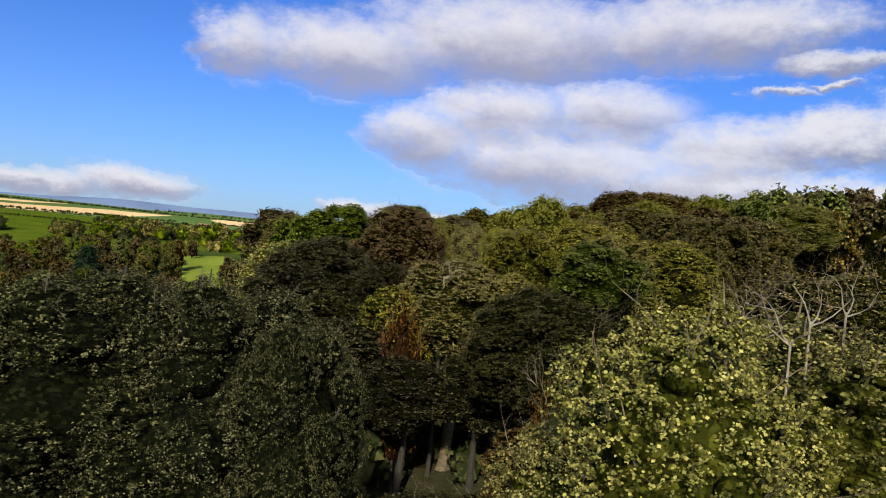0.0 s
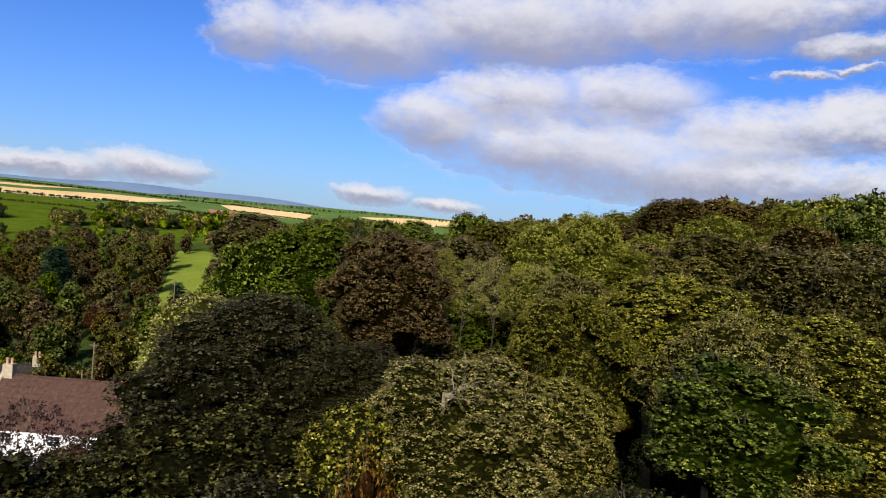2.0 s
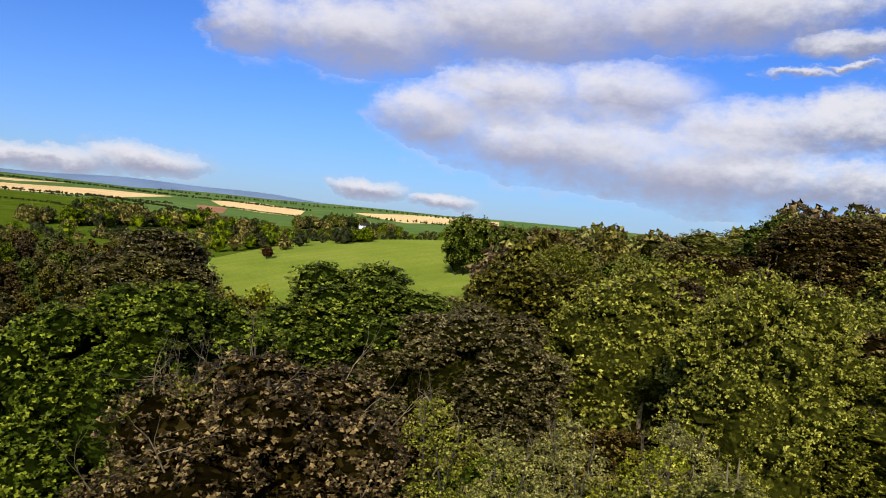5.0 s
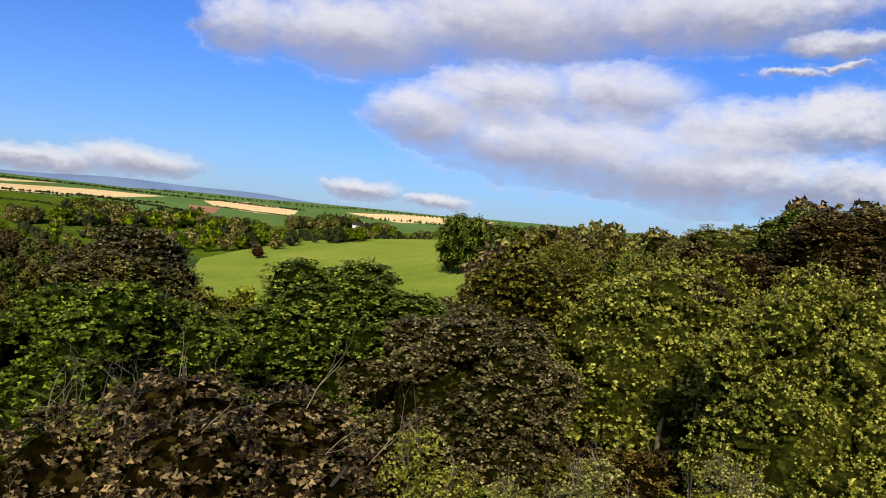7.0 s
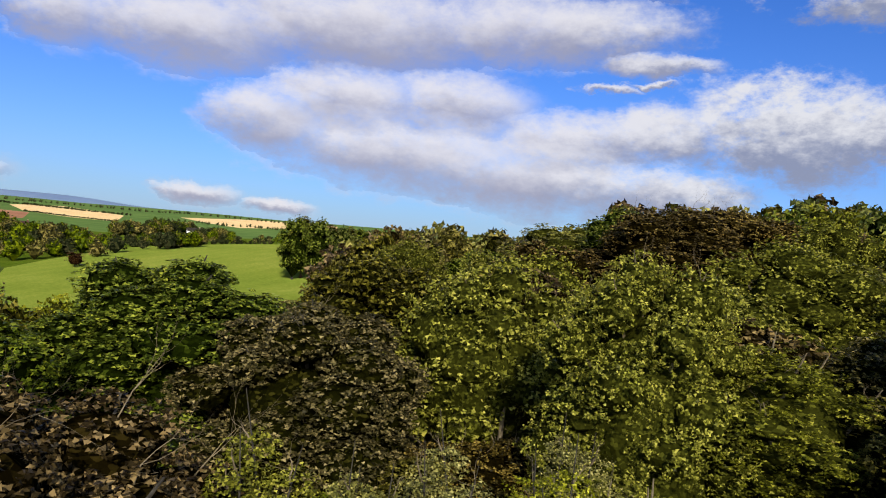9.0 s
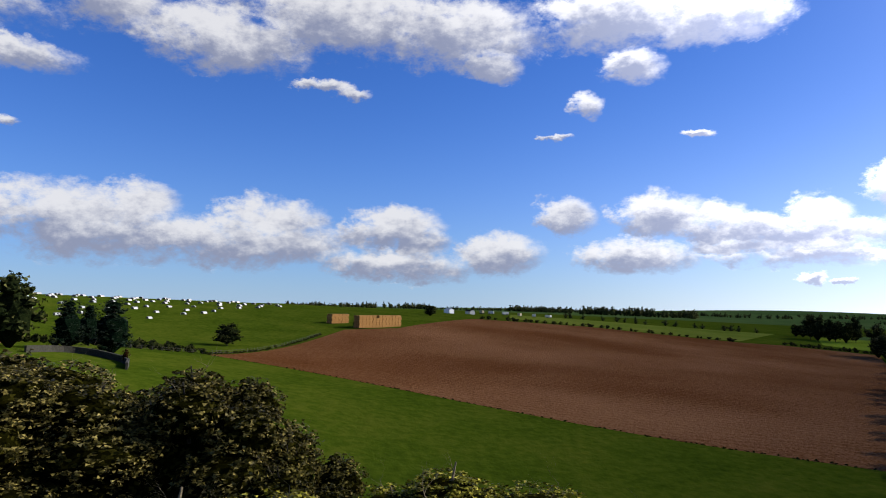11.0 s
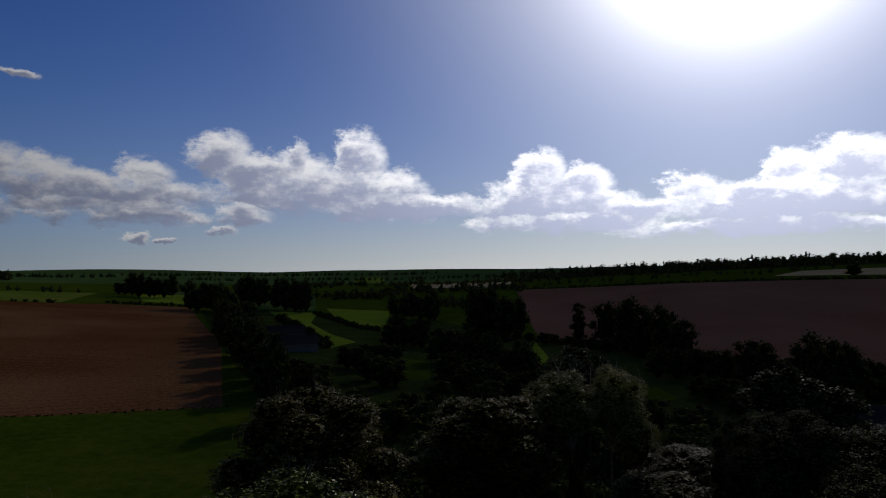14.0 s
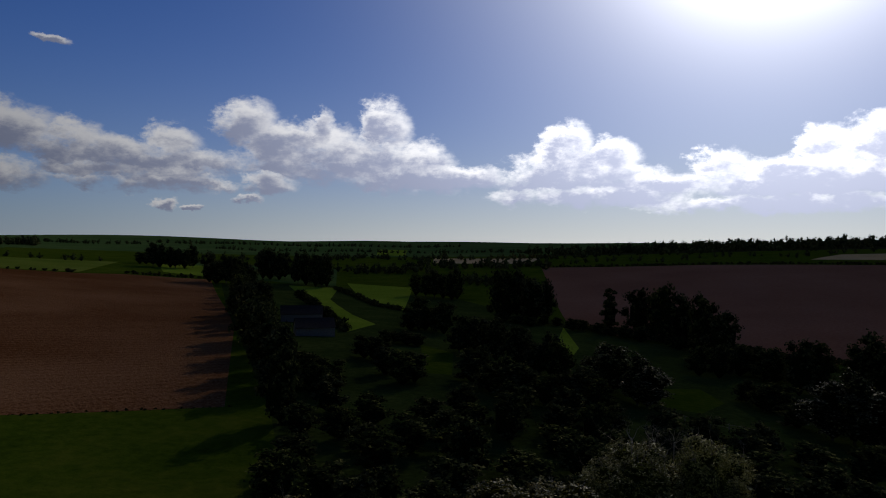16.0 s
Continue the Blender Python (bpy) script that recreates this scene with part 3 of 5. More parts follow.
def quad_mesh(name, v, mat):
    n, k = v.shape[:2]
    me = bpy.data.meshes.new(name)
    me.vertices.add(k * n)
    me.vertices.foreach_set("co", v.reshape(-1))
    me.loops.add(k * n)
    me.loops.foreach_set("vertex_index", np.arange(k * n, dtype=np.int32))
    me.polygons.add(n)
    me.polygons.foreach_set("loop_start", np.arange(0, k * n, k, dtype=np.int32))
    me.update(calc_edges=True)
    me.materials.append(mat)
    return me


def lobes_of(height, radius, count, base=0.35, taper=False):
    """Rounded masses of foliage on their boughs, which together make up a domed crown."""
    low = base * height
    wide_z = low + 0.4 * (height - low)
    out = []
    for k in range(count):
        u = 1 - 1.55 * (k + 0.4) / count
        a = k * 2.39996 + rng.uniform(-0.3, 0.3)
        w = 0.12 + 0.5 * (1 - u) if taper else max(0.0, 1 - u * u) ** 0.43
        r = radius * rng.uniform(0.26, 0.4) * (1.0 if count < 24 else 0.86)
        s = rng.uniform(0.8, 1.14) * radius - r
        z = wide_z + u * (height - wide_z - r) if u > 0 else wide_z + u * max(0.0, wide_z - low - r) * 1.6
        out.append(((s * w * math.cos(a), s * w * math.sin(a), z), r))
    return out


def crown_leaves(lobes, height, base, clumps, per, size, slim=0.42, simple=True, airy=0.0, upright=0.05):
    """Leaf blades in clumps over the lobes: each clump is a small dome, open below."""
    cen, rad = np.array([l[0] for l in lobes]), np.array([l[1] for l in lobes])
    heart = np.array([0, 0, height * (0.45 + 0.5 * base)])
    k = int(clumps * 1.5) + 1
    u = 1 - 2 * (np.arange(k) + 0.5) / k
    a = np.arange(k) * 2.39996
    globe = np.stack([np.sqrt(1 - u * u) * np.cos(a), np.sqrt(1 - u * u) * np.sin(a), u], 1)
    spots, ways, wides, own = [], [], [], []
    for i, (c, r) in enumerate(zip(cen, rad)):
        turn = np.array(Euler(rng.uniform(0, 6.28, 3)).to_matrix())
        d = unit(globe @ turn.T + rng.normal(size=(k, 3)) * 0.16)
        out = unit((c - heart)[None])[0]
        d = d[(d @ out > -0.45) & (d[:, 2] > -0.75)]
        spots.append(c + d * (r * rng.uniform(0.76, 0.96 + airy, len(d)))[:, None])
        ways.append(d)
        wides.append(r * rng.uniform(1.1, 2.0, len(d)) / math.sqrt(clumps))
        own.append(np.full(len(d), i))
    p, way, wide, own = np.vstack(spots), np.vstack(ways), np.concatenate(wides), np.concatenate(own)
    keep = np.ones(len(p), bool)
    for i, (c, r) in enumerate(zip(cen, rad)):
        keep &= (np.linalg.norm(p - c, axis=1) > r * 0.82) | (own == i)
    p, way, wide = p[keep], way[keep], wide[keep] * rng.choice((0.8, 1.0, 1.3), int(keep.sum()))
    who = np.repeat(np.arange(len(p)), per)
    m = len(who)
    d = unit(rng.normal(size=(m, 3)) + way[who] * 0.5 + np.array([0, 0, 0.25]))
    q = p[who] + d * np.array([1, 1, 0.75]) * (wide[who] * rng.uniform(0.3, 1.1 + airy, m))[:, None]
    nrm = unit(way[who] * 0.6 + d * 0.3 + rng.normal(size=(m, 3)) * 0.6 + np.array([0, 0, upright]))
    return leaf_quads(q, nrm, size * rng.uniform(0.7, 1.25, m), slim, simple)


BALL = {}
for level in (1, 2):
    bm = bmesh.new()
    bmesh.ops.create_icosphere(bm, subdivisions=level, radius=1.0)
    bm.verts.ensure_lookup_table()
    BALL[level] = (np.array([v.co[:] for v in bm.verts]), np.array([[v.index for v in f.verts] for f in bm.faces]))
    bm.free()


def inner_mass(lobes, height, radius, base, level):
    """Triangles of a crown's solid core: a lump on every bough that closes the gaps between leaves."""
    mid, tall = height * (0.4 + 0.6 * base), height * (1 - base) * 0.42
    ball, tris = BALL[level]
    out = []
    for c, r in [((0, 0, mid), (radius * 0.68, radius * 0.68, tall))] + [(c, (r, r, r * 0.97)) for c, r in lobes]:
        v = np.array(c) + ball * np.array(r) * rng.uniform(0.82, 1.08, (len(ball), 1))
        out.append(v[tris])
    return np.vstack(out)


def tree_shape(kind, height, radius, leaves, size, lobes=22, base=0.3, slim=0.42):
    """Leaves over their inner mass, for trees that are massed together."""
    lob = lobes_of(height, radius, lobes, base, kind == "conifer")
    per = 7
    v = crown_leaves(lob, height, base, max(1, leaves // (lobes * per)), per, size, slim)
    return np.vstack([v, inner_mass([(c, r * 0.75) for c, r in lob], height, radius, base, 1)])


def branching(verts, faces, at, way, ln, r, depth, bend=0.35, fork=3, rise=0.12):
    """A limb that wanders, tapers and forks into thinner ones."""
    pts, radii = [at], [r]
    for k in range(4):
        way = (way + Vector(rng.normal(size=3)) * bend * 0.55 + Vector((0, 0, rise))).normalized()
        pts.append(pts[-1] + way * ln / 4)
        radii.append(r * (1 - 0.17 * (k + 1)))
    tube(verts, faces, pts, radii, 6 if r > 0.05 else 4 if r > 0.02 else 3)
    if depth:
        for k in range(fork):
            i = 4 if k == 0 else int(rng.integers(2, 5))
            out = (way + Vector(rng.normal(size=3)) * (bend * (0.8 if k == 0 else 1.7))).normalized()
            branching(verts, faces, pts[i], out, ln * rng.uniform(0.5, 0.8), radii[i] * 0.72, depth - 1, bend, fork, rise)


def stock(kind, height, radius, clumps, per, size, lobes=16, base=0.3, twigs=0, bark="bark", label="", category="tree", name="tree", twig_len=1.0, slim=0.42, trunk_size=0.015, twig_w=0.02, limbs=10, airy=0.0, fine=True, core=0.8, upright=0.05, folded=False):
    """One tree with its trunk and crown, to be copied; it stands at the origin."""
    top = new(name)
    top.empty_display_size = 0.5
    tagged(top, label, category)
    lob = lobes_of(height, radius, lobes, base, kind == "conifer")
    v = crown_leaves(lob, height, base, clumps, per, size, slim, not folded, airy, upright)
    verts, faces = [], []
    lean = rng.uniform(-0.04, 0.04, 2) * height
    r0 = trunk_size * height
    knots = [(lean[0] * s, lean[1] * s, height * 0.72 * s) for s in (0, 0.06, 0.3, 0.6, 1.0)]
    tube(verts, faces, knots, [r0 * 1.45, r0, r0 * 0.82, r0 * 0.6, r0 * 0.25], 8 if fine else 5)
    for c, r in lob[:limbs]:
        s = min(0.95, max(0.35, (c[2] - 0.3 * height * (1 - base)) / (0.72 * height)))
        a = Vector((lean[0] * s, lean[1] * s, height * 0.72 * s))
        c = Vector(c)
        m = a.lerp(c, 0.5) + Vector((rng.uniform(-.4, .4), rng.uniform(-.4, .4), -0.06 * (c - a).length + 0.25))
        tube(verts, faces, [a, m, c, c + (c - m) * 0.4], [r0 * 0.36, r0 * 0.24, r0 * 0.14, r0 * 0.05], 5 if fine else 4)
    mesh_object("trunk", verts, faces, [M[bark]], top)
    crown = new("crown", quad_mesh("crown", v, LEAF[kind]))
    crown.parent = top
    # solid core in darkened leaf colour, standing for shade deep in the crown
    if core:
        inner = new("inner_foliage", quad_mesh("inner_foliage", inner_mass([(c, r * core) for c, r in lob], height, radius, base, 2 if fine else 1), CROWN_SHADE[kind]))
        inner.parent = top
        inner["label"] = "solid crown core coloured dark as shade between leaves"
    if twigs:
        verts, faces = [], []
        for k in range(twigs):
            c, r = lob[k % len(lob)]
            c = Vector(c)
            out = (c - Vector((0, 0, height * (0.45 + 0.5 * base)))).normalized()
            way = (out + Vector(rng.normal(size=3)) * 0.3 + Vector((0, 0, 0.45))).normalized()
            branching(verts, faces, c + way * r * 0.5, way, r * rng.uniform(0.6, 0.9) * twig_len, twig_w * rng.uniform(0.7, 1.2), 2)
        tagged(mesh_object("brushwood", verts, faces, [M["pale_bark"]], top), "bare pale twigs", kind="stuff")
    top["height"], top["wide"] = float(height), float(radius)
    return top


def plant(src, x, y, top_z=None, radius=None, tall=1.0, turn=None, sink=0.15):
    """A copy of a tree on the ground at x, y, as high as top_z and as wide as radius where those are given."""
    g = float(land(x, y)) - sink
    k = (top_z - g) / src["height"] if top_z is not None else tall
    w = radius / src["wide"] if radius else tall
    m = Matrix.LocRotScale((x, y, g), Euler((0, 0, turn if turn is not None else rng.uniform(0, 6.28))), None)
    ob = copy_thing(src, m)
    ob.matrix_basis = m @ Matrix.Diagonal((w, w, k, 1))
    PLANTED.append((x, y))
    return ob


PLANTED, MADE, HILL = [], [], []
LABELS = {
    "sycamore": "broad sycamore with dull dark green leaves in the wood",
    "brown": "broad tree with brownish turning leaves in the wood",
    "green": "leafy green tree with a rounded crown in the wood",
    "ash": "thin-crowned ash with yellow-green leaves and pale limbs",
    "olive": "broad olive-green sycamore in the wood, leaves brightened for sunlight",
    "dark": "scrubby tree with thin bare twigs, leaves coloured dark for shade",
    "willow": "bushy sallow with small grey-green leaves beside the wood",
}
KIND_NAMES = {"sycamore": "sycamore_tree", "brown": "oak_tree", "green": "beech_tree", "ash": "ash_tree", "willow": "willow_tree", "dark": "elder_tree", "olive": "maple_tree"}
PRIME, HERO, NEAR, MID, BACK, SLIM = {}, {}, {}, {}, {}, {}
for kind, twigs, slim, bark, airy, upright in (("sycamore", 5, 0.5, "bark", 0.0, 0.05), ("brown", 12, 0.5, "bark", 0.05, 0.0), ("green", 0, 0.45, "bark", 0.0, 0.1), ("ash", 8, 0.4, "pale_bark", 0.18, 0.05), ("willow", 5, 0.4, "bark", 0.15, 0.0), ("dark", 16, 0.45, "bark", 0.12, 0.0), ("olive", 8, 0.45, "pale_bark", 0.05, 0.05)):
    tags = dict(label=LABELS[kind], name=KIND_NAMES[kind], slim=slim, airy=airy, upright=upright, twig_len=1.35 if kind == "brown" else 1.0)
    thin = 0.74 if kind == "ash" else 0.72 if kind == "willow" else 0.8
    if kind in ("brown", "willow"):
        PRIME[kind] = stock(kind, 27.0, 4.8, 200, 13, 0.07, 30, 0.54, twigs, bark, core=thin, **tags)
    HERO[kind] = [stock(kind, 27.0, 4.8, 150, 13, 0.095, 30, 0.54, twigs, bark, core=thin, **tags)]
    NEAR[kind] = [stock(kind, 27.0, 4.8, 125, 12, 0.12, 28, 0.54, twigs // 2, bark, core=thin, **tags) for _ in range(2)]
    MID[kind] = [stock(kind, 25.0, 5.0, 60, 9, 0.19, 22, 0.5, 0, bark, limbs=7, core=thin, **tags) for _ in range(2)]
    SLIM[kind] = [stock(kind, 27.0, 2.8, 85, 11, 0.1, 16, 0.72, 8, bark, trunk_size=0.011, limbs=8, core=thin * 0.9, **tags) for _ in range(2)]
    tags["label"] = LABELS[kind] if kind != "willow" else "round grey-green willow standing in the meadow"
    BACK[kind] = [stock(kind, 16.0, 5.0, 28, 7, 0.4, 14, 0.04, 0, bark, limbs=3, fine=False, core=0.76, **tags) for _ in range(2)]
FARM = [stock("far", 16.0, 5.4, 10, 6, 0.75, 11, 0.03, 0, "bark", core=0.8, label="dark broadleaf tree standing in the valley hedges", name="hedgerow_tree", limbs=4, fine=False) for _ in range(3)]
RUST = stock("rust", 9.0, 2.2, 8, 20, 0.13, 12, 0.15, 16, "bark", "rust-red thorn bush among the trees", "bush", "thorn_bush", airy=0.3, core=0.6)
SNAG = stock("ash", 24.0, 2.8, 110, 14, 0.075, 18, 0.72, 14, "pale_bark", "half-dead tree with bleached bare branches above yellow-green leaves", twig_len=1.8, slim=0.5, trunk_size=0.008, twig_w=0.022, limbs=10, airy=0.2, core=0.45, folded=True)
SAPLING = stock("ash", 27.0, 1.7, 44, 14, 0.085, 14, 0.72, 9, "bark", "young ash with thin tufts of leaves and bare pale stems", twig_len=1.3, slim=0.34, trunk_size=0.006, twig_w=0.034, limbs=3, airy=0.3, core=0)
MADE += list(PRIME.values()) + [o for g in (HERO, NEAR, MID, BACK, SLIM) for v in g.values() for o in v] + [RUST, SNAG, SAPLING] + FARM

# the wood that is flown over: x, y, height of the crown's top, its radius
def grove(kind, *rows):
    for i, (x, y, z, w) in enumerate(rows):
        near = y < 78 and abs(x) < 21 or (abs(x) < 15 and y < 100) or (18 < x < 30 and y < 92)
        close = min(math.hypot(x - a, y - b) for a, b in ((0, 61), (0, 66.7), (0, 2), (0, 10), (0, 24), (0, 38))) < 21 and y > 10
        big = w > 5.2 and y < 130
        kinds = (MID if z < 16 and y > 40 else SLIM if w < 3.3 else HERO if close or big and near else NEAR if near or big else MID)[kind]
        prime = kind in PRIME and min(math.hypot(x, y - 4), 1.38 * math.hypot(x, y - 66)) < 19.5
        plant(PRIME[kind] if prime else kinds[i % len(kinds)], x, y, z, w * 1.26)


grove("sycamore", (27, 74.5, 23.9, 5.4), (24, 84, 24.8, 5.6), (27, 67.8, 23.2, 4.2), (33, 78, 24.2, 5.2), (37, 84, 24.7, 5.4), (41, 90, 25.2, 5.4), (32.0, 75.0, 22.6, 4.6), (30, 82, 24.4, 5.0), (24.4, 64.5, 20.6, 3.3), (20, 79.5, 22.6, 4.4), (1.6, 95.5, 22.3, 4.6), (5.8, 108, 24.3, 4.6), (-26.9, 121.9, 20.8, 5.9))
grove("sycamore", (19.5, 76, 20.8, 4.4), (4.4, 90, 17.6, 3.8), (1, 82, 13, 3.6), (5, 77.5, 13.5, 3.6), (14, 73, 14, 3.8), (8, 69, 13, 3.6), (23, 63, 13.5, 4.2), (18, 55, 12.5, 4.0), (26, 68, 15, 4.2), (19.8, 33, 19.0, 4.5))
grove("sycamore", (13, 20, 16.6, 4.6), (-35, 142, 22.3, 6.6), (2.9, 65.5, 15.4, 3.2))
grove("brown", (-4.6, 79.4, 22.4, 4.6), (10.8, 79, 17.0, 3.4), (30.2, 115.5, 29.7, 6.0), (38, 118, 30.2, 5.6), (20.5, 117.8, 26.0, 4.6), (20.5, 92, 23.2, 4.6))
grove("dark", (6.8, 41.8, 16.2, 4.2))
grove("brown", (6.4, 30, 10.8, 3.4), (8.5, 93, 17.4, 3.4), (15.5, 108, 24.0, 4.2))
grove("green", (31.5, 124, 29.9, 5.0), (-13.4, 91.6, 22.5, 5.2), (-19.0, 90.0, 20.4, 4.2), (11.4, 48.9, 19.5, 3.1), (-18.2, 100.5, 20.0, 4.8), (-8.4, 86, 18.4, 3.6), (-5.3, 102.2, 23.4, 6.0), (-16.5, 108, 19.6, 4.8), (2.2, 88, 16.8, 3.4))
grove("ash", (10.6, 100.6, 24.6, 4.3), (13.7, 89.4, 25.6, 3.5), (31.6, 103, 27.4, 4.8), (17.8, 87, 22.6, 3.0), (56, 108, 29.0, 6.6), (28.7, 130.7, 28.0, 6.6), (22, 97, 24.5, 4.0), (17.8, 112, 25.2, 4.0), (7.4, 79.4, 20.4, 2.4))
# the first two are added under the flight path to shade the gap ahead
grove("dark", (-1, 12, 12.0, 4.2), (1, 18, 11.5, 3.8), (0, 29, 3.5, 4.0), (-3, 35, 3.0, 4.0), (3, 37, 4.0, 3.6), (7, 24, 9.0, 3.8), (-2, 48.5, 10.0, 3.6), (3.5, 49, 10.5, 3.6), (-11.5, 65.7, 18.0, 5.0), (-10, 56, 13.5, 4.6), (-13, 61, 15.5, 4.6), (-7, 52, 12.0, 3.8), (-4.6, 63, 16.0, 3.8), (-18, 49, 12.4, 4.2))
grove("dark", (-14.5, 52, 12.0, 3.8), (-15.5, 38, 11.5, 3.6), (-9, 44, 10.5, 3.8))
grove("olive", (1.6, 55.6, 17.2, 4.6), (-3.2, 54.6, 14.6, 3.2), (5.6, 56.5, 16.4, 3.6), (14.2, 56, 20.4, 3.6), (14.6, 67, 21.5, 5.2), (20, 60, 20.4, 5.2), (7.6, 62, 20.2, 3.6), (9.4, 73.5, 20.6, 3.4))
grove("willow", (-11.5, 22.5, 16.7, 4.4), (-6.6, 21.2, 17.0, 3.5), (-14.5, 29, 16.2, 4.4), (-16.5, 37, 15.2, 4.2), (-9.2, 29, 15.8, 3.4), (-3.9, 19.3, 16.2, 1.9))
for x, y, z, w in ((4.9, 12.6, 18.0, 2.6), (8.4, 14.6, 17.8, 3.2), (3.4, 14.0, 15.6, 2.0)):
    plant(SNAG, x, y, z, w)
for x, y, z, w in ((-0.2, 80.6, 21.2, 1.7), (1.9, 80.2, 20.6, 1.5), (3.8, 81.0, 20.8, 1.6), (6.1, 80.4, 20.6, 1.6), (8.0, 83.5, 20.4, 1.5), (-7.0, 79.5, 21.6, 1.8)):
    plant(SAPLING, x, y, z, w)
for x, y, z, w in ((-2.4, 51.2, 13.8, 1.8), (-3.4, 51.8, 12.6, 1.4), (6.0, 34.0, 11.4, 1.3), (7.2, 17.0, 13.0, 1.2)):
    plant(RUST, x, y, z, w)

SKYLINE = ((-60, -30, -22, -20, 3, 4.5, 10, 20, 24, 28, 38, 43, 47.7, 52.8, 55.8, 58.8, 62, 64.4, 68, 72, 75, 76.5, 81, 90, 98), (-8, -3.2, -3.4, -6.4, -6.4, 0.4, 1.3, 1.2, 1.5, 4.1, 5.0, 5.4, 6.4, 6.0, 4.8, 5.0, 4.3, 2.4, 2.0, 1.9, 1.4, -1, -4.8, -6.2, -14))
EDGE = ((30, 43, 51, 59, 68, 75.6, 80, 87.5, 92, 95.7, 98, 105), (3.0, 1.2, -0.4, -1.9, -3.4, -3.6, -4.8, -4.9, -6.8, -9.5, -14, -17))


def crown_limit(x, y):
    """Highest crown top at a place, capped by bearing to fit the outlines in the camera's view from the hovering point.
    """
    dx, dy = x - HOME[0], y - HOME[1]
    b, d = math.degrees(math.atan2(dx, dy)), math.hypot(dx, dy)
    return 25.5 + d * math.tan(radians(float(np.interp(b, *(EDGE if d < 45 and b > 30 else SKYLINE))) - rng.uniform(0, 0.9)))


# the rest of the wood on its slope
wood_kinds = [BACK[k][i] for k in ("sycamore", "brown", "green", "sycamore", "ash") for i in (0, 1)]
closer = [MID[k][i] for k in ("sycamore", "brown", "green", "ash") for i in (0, 1)]
for _ in range(6000):
    x, y = rng.uniform(-35, 215), rng.uniform(-15, 310)
    if not inside(WOOD, x, y) or any((x - a) ** 2 + (y - b) ** 2 < 6.6 ** 2 for a, b in PLANTED) or (abs(x) < 16 and y < 78) or (x > 15 and y < 63):
        continue
    f = rng.uniform(0.85, 1.08)
    g = float(land(x, y))
    most = crown_limit(x, y) - g
    if most < 7:
        continue
    if abs(x) < 50 and y < 130 or math.hypot(x - HOME[0], y - HOME[1]) < 72:
        plant(closer[int(rng.integers(8))], x, y, g + min(19.5 * f, most), 4.9 * f)
    elif math.hypot(x - HOME[0], y - HOME[1]) < 100:
        plant(wood_kinds[int(rng.integers(10))], x, y, g + min(18.0 * f, most), 5.2 * f)
    else:
        HILL.append((x, y, min(1.6 * f, most / 11.6)))
        PLANTED.append((x, y))

# trees that stand apart in the valley and by the house
CONE = stock("conifer", 14.0, 3.2, 8, 10, 0.4, 26, 0.03, 0, "bark", "dark pine beside the farmhouse", name="pine_tree", slim=0.25, airy=0.2, fine=False)
SPIRE = stock("far", 17.0, 2.6, 8, 10, 0.6, 16, 0.06, 0, "bark", "tall narrow poplar at the foot of the ploughed slope", name="poplar_tree", fine=False)
MADE += [CONE, SPIRE]


VALLEY = FARM

# ---- hedges, belts and far woods: too many to count ----
FAR_SHAPES = [tree_shape("far", 11.0, 4.8, 28, 2.3, 3, 0.0) for _ in range(4)]
HILL_SHAPES = [tree_shape("far", 11.0, 3.8, 640, 0.66, 12, 0.05) for _ in range(3)]
UNDER_SHAPES = [tree_shape("far", 11.0, 4.2, 126, 0.9, 6, 0.02) for _ in range(3)]
COPSE_SHAPES = [tree_shape("far", 9.5, 5.0, 294, 1.0, 7, 0.03) for _ in range(4)]
HEDGE_SHAPES = [tree_shape("far", 2.4, 1.6, 21, 0.85, 3, 0.0) for _ in range(3)]


def belt(name, label, spots, shapes, mat, category="woodland"):
    """One mesh of many trees or bushes: spots are x, y, scale."""
    out = []
    for i, (x, y, f) in enumerate(spots):
        a = rng.uniform(0, 6.28)
        c, s = math.cos(a) * f, math.sin(a) * f
        v = shapes[i % len(shapes)]
        w = np.empty_like(v)
        w[..., 0], w[..., 1], w[..., 2] = x + v[..., 0] * c - v[..., 1] * s, y + v[..., 0] * s + v[..., 1] * c, v[..., 2] * f * rng.uniform(0.85, 1.15) + float(land(x, y)) - 0.2
        out.append(w)
    return tagged(new(name, quad_mesh(name, np.vstack(out), mat)), label, category, kind="stuff")


def along(points, step, low, high, spread=2.0):
    out = []
    for (x0, y0), (x1, y1) in zip(points, points[1:]):
        n = max(1, int(math.hypot(x1 - x0, y1 - y0) / step))
        for k in range(n):
            s = (k + rng.uniform(0, 1)) / n
            out.append((x0 + (x1 - x0) * s + rng.normal() * spread, y0 + (y1 - y0) * s + rng.normal() * spread, rng.uniform(low, high)))
    return out


def arc(b0, b1, d0, d1, step, low, high, spread=5.0, wave=0.04):
    pts = [spot(b0 + (b1 - b0) * i / 8, (d0 + (d1 - d0) * i / 8) * (1 + wave * math.sin(i * 2.1 + b0))) for i in range(9)]
    return along(pts, step, low, high, spread)


far_wood = []
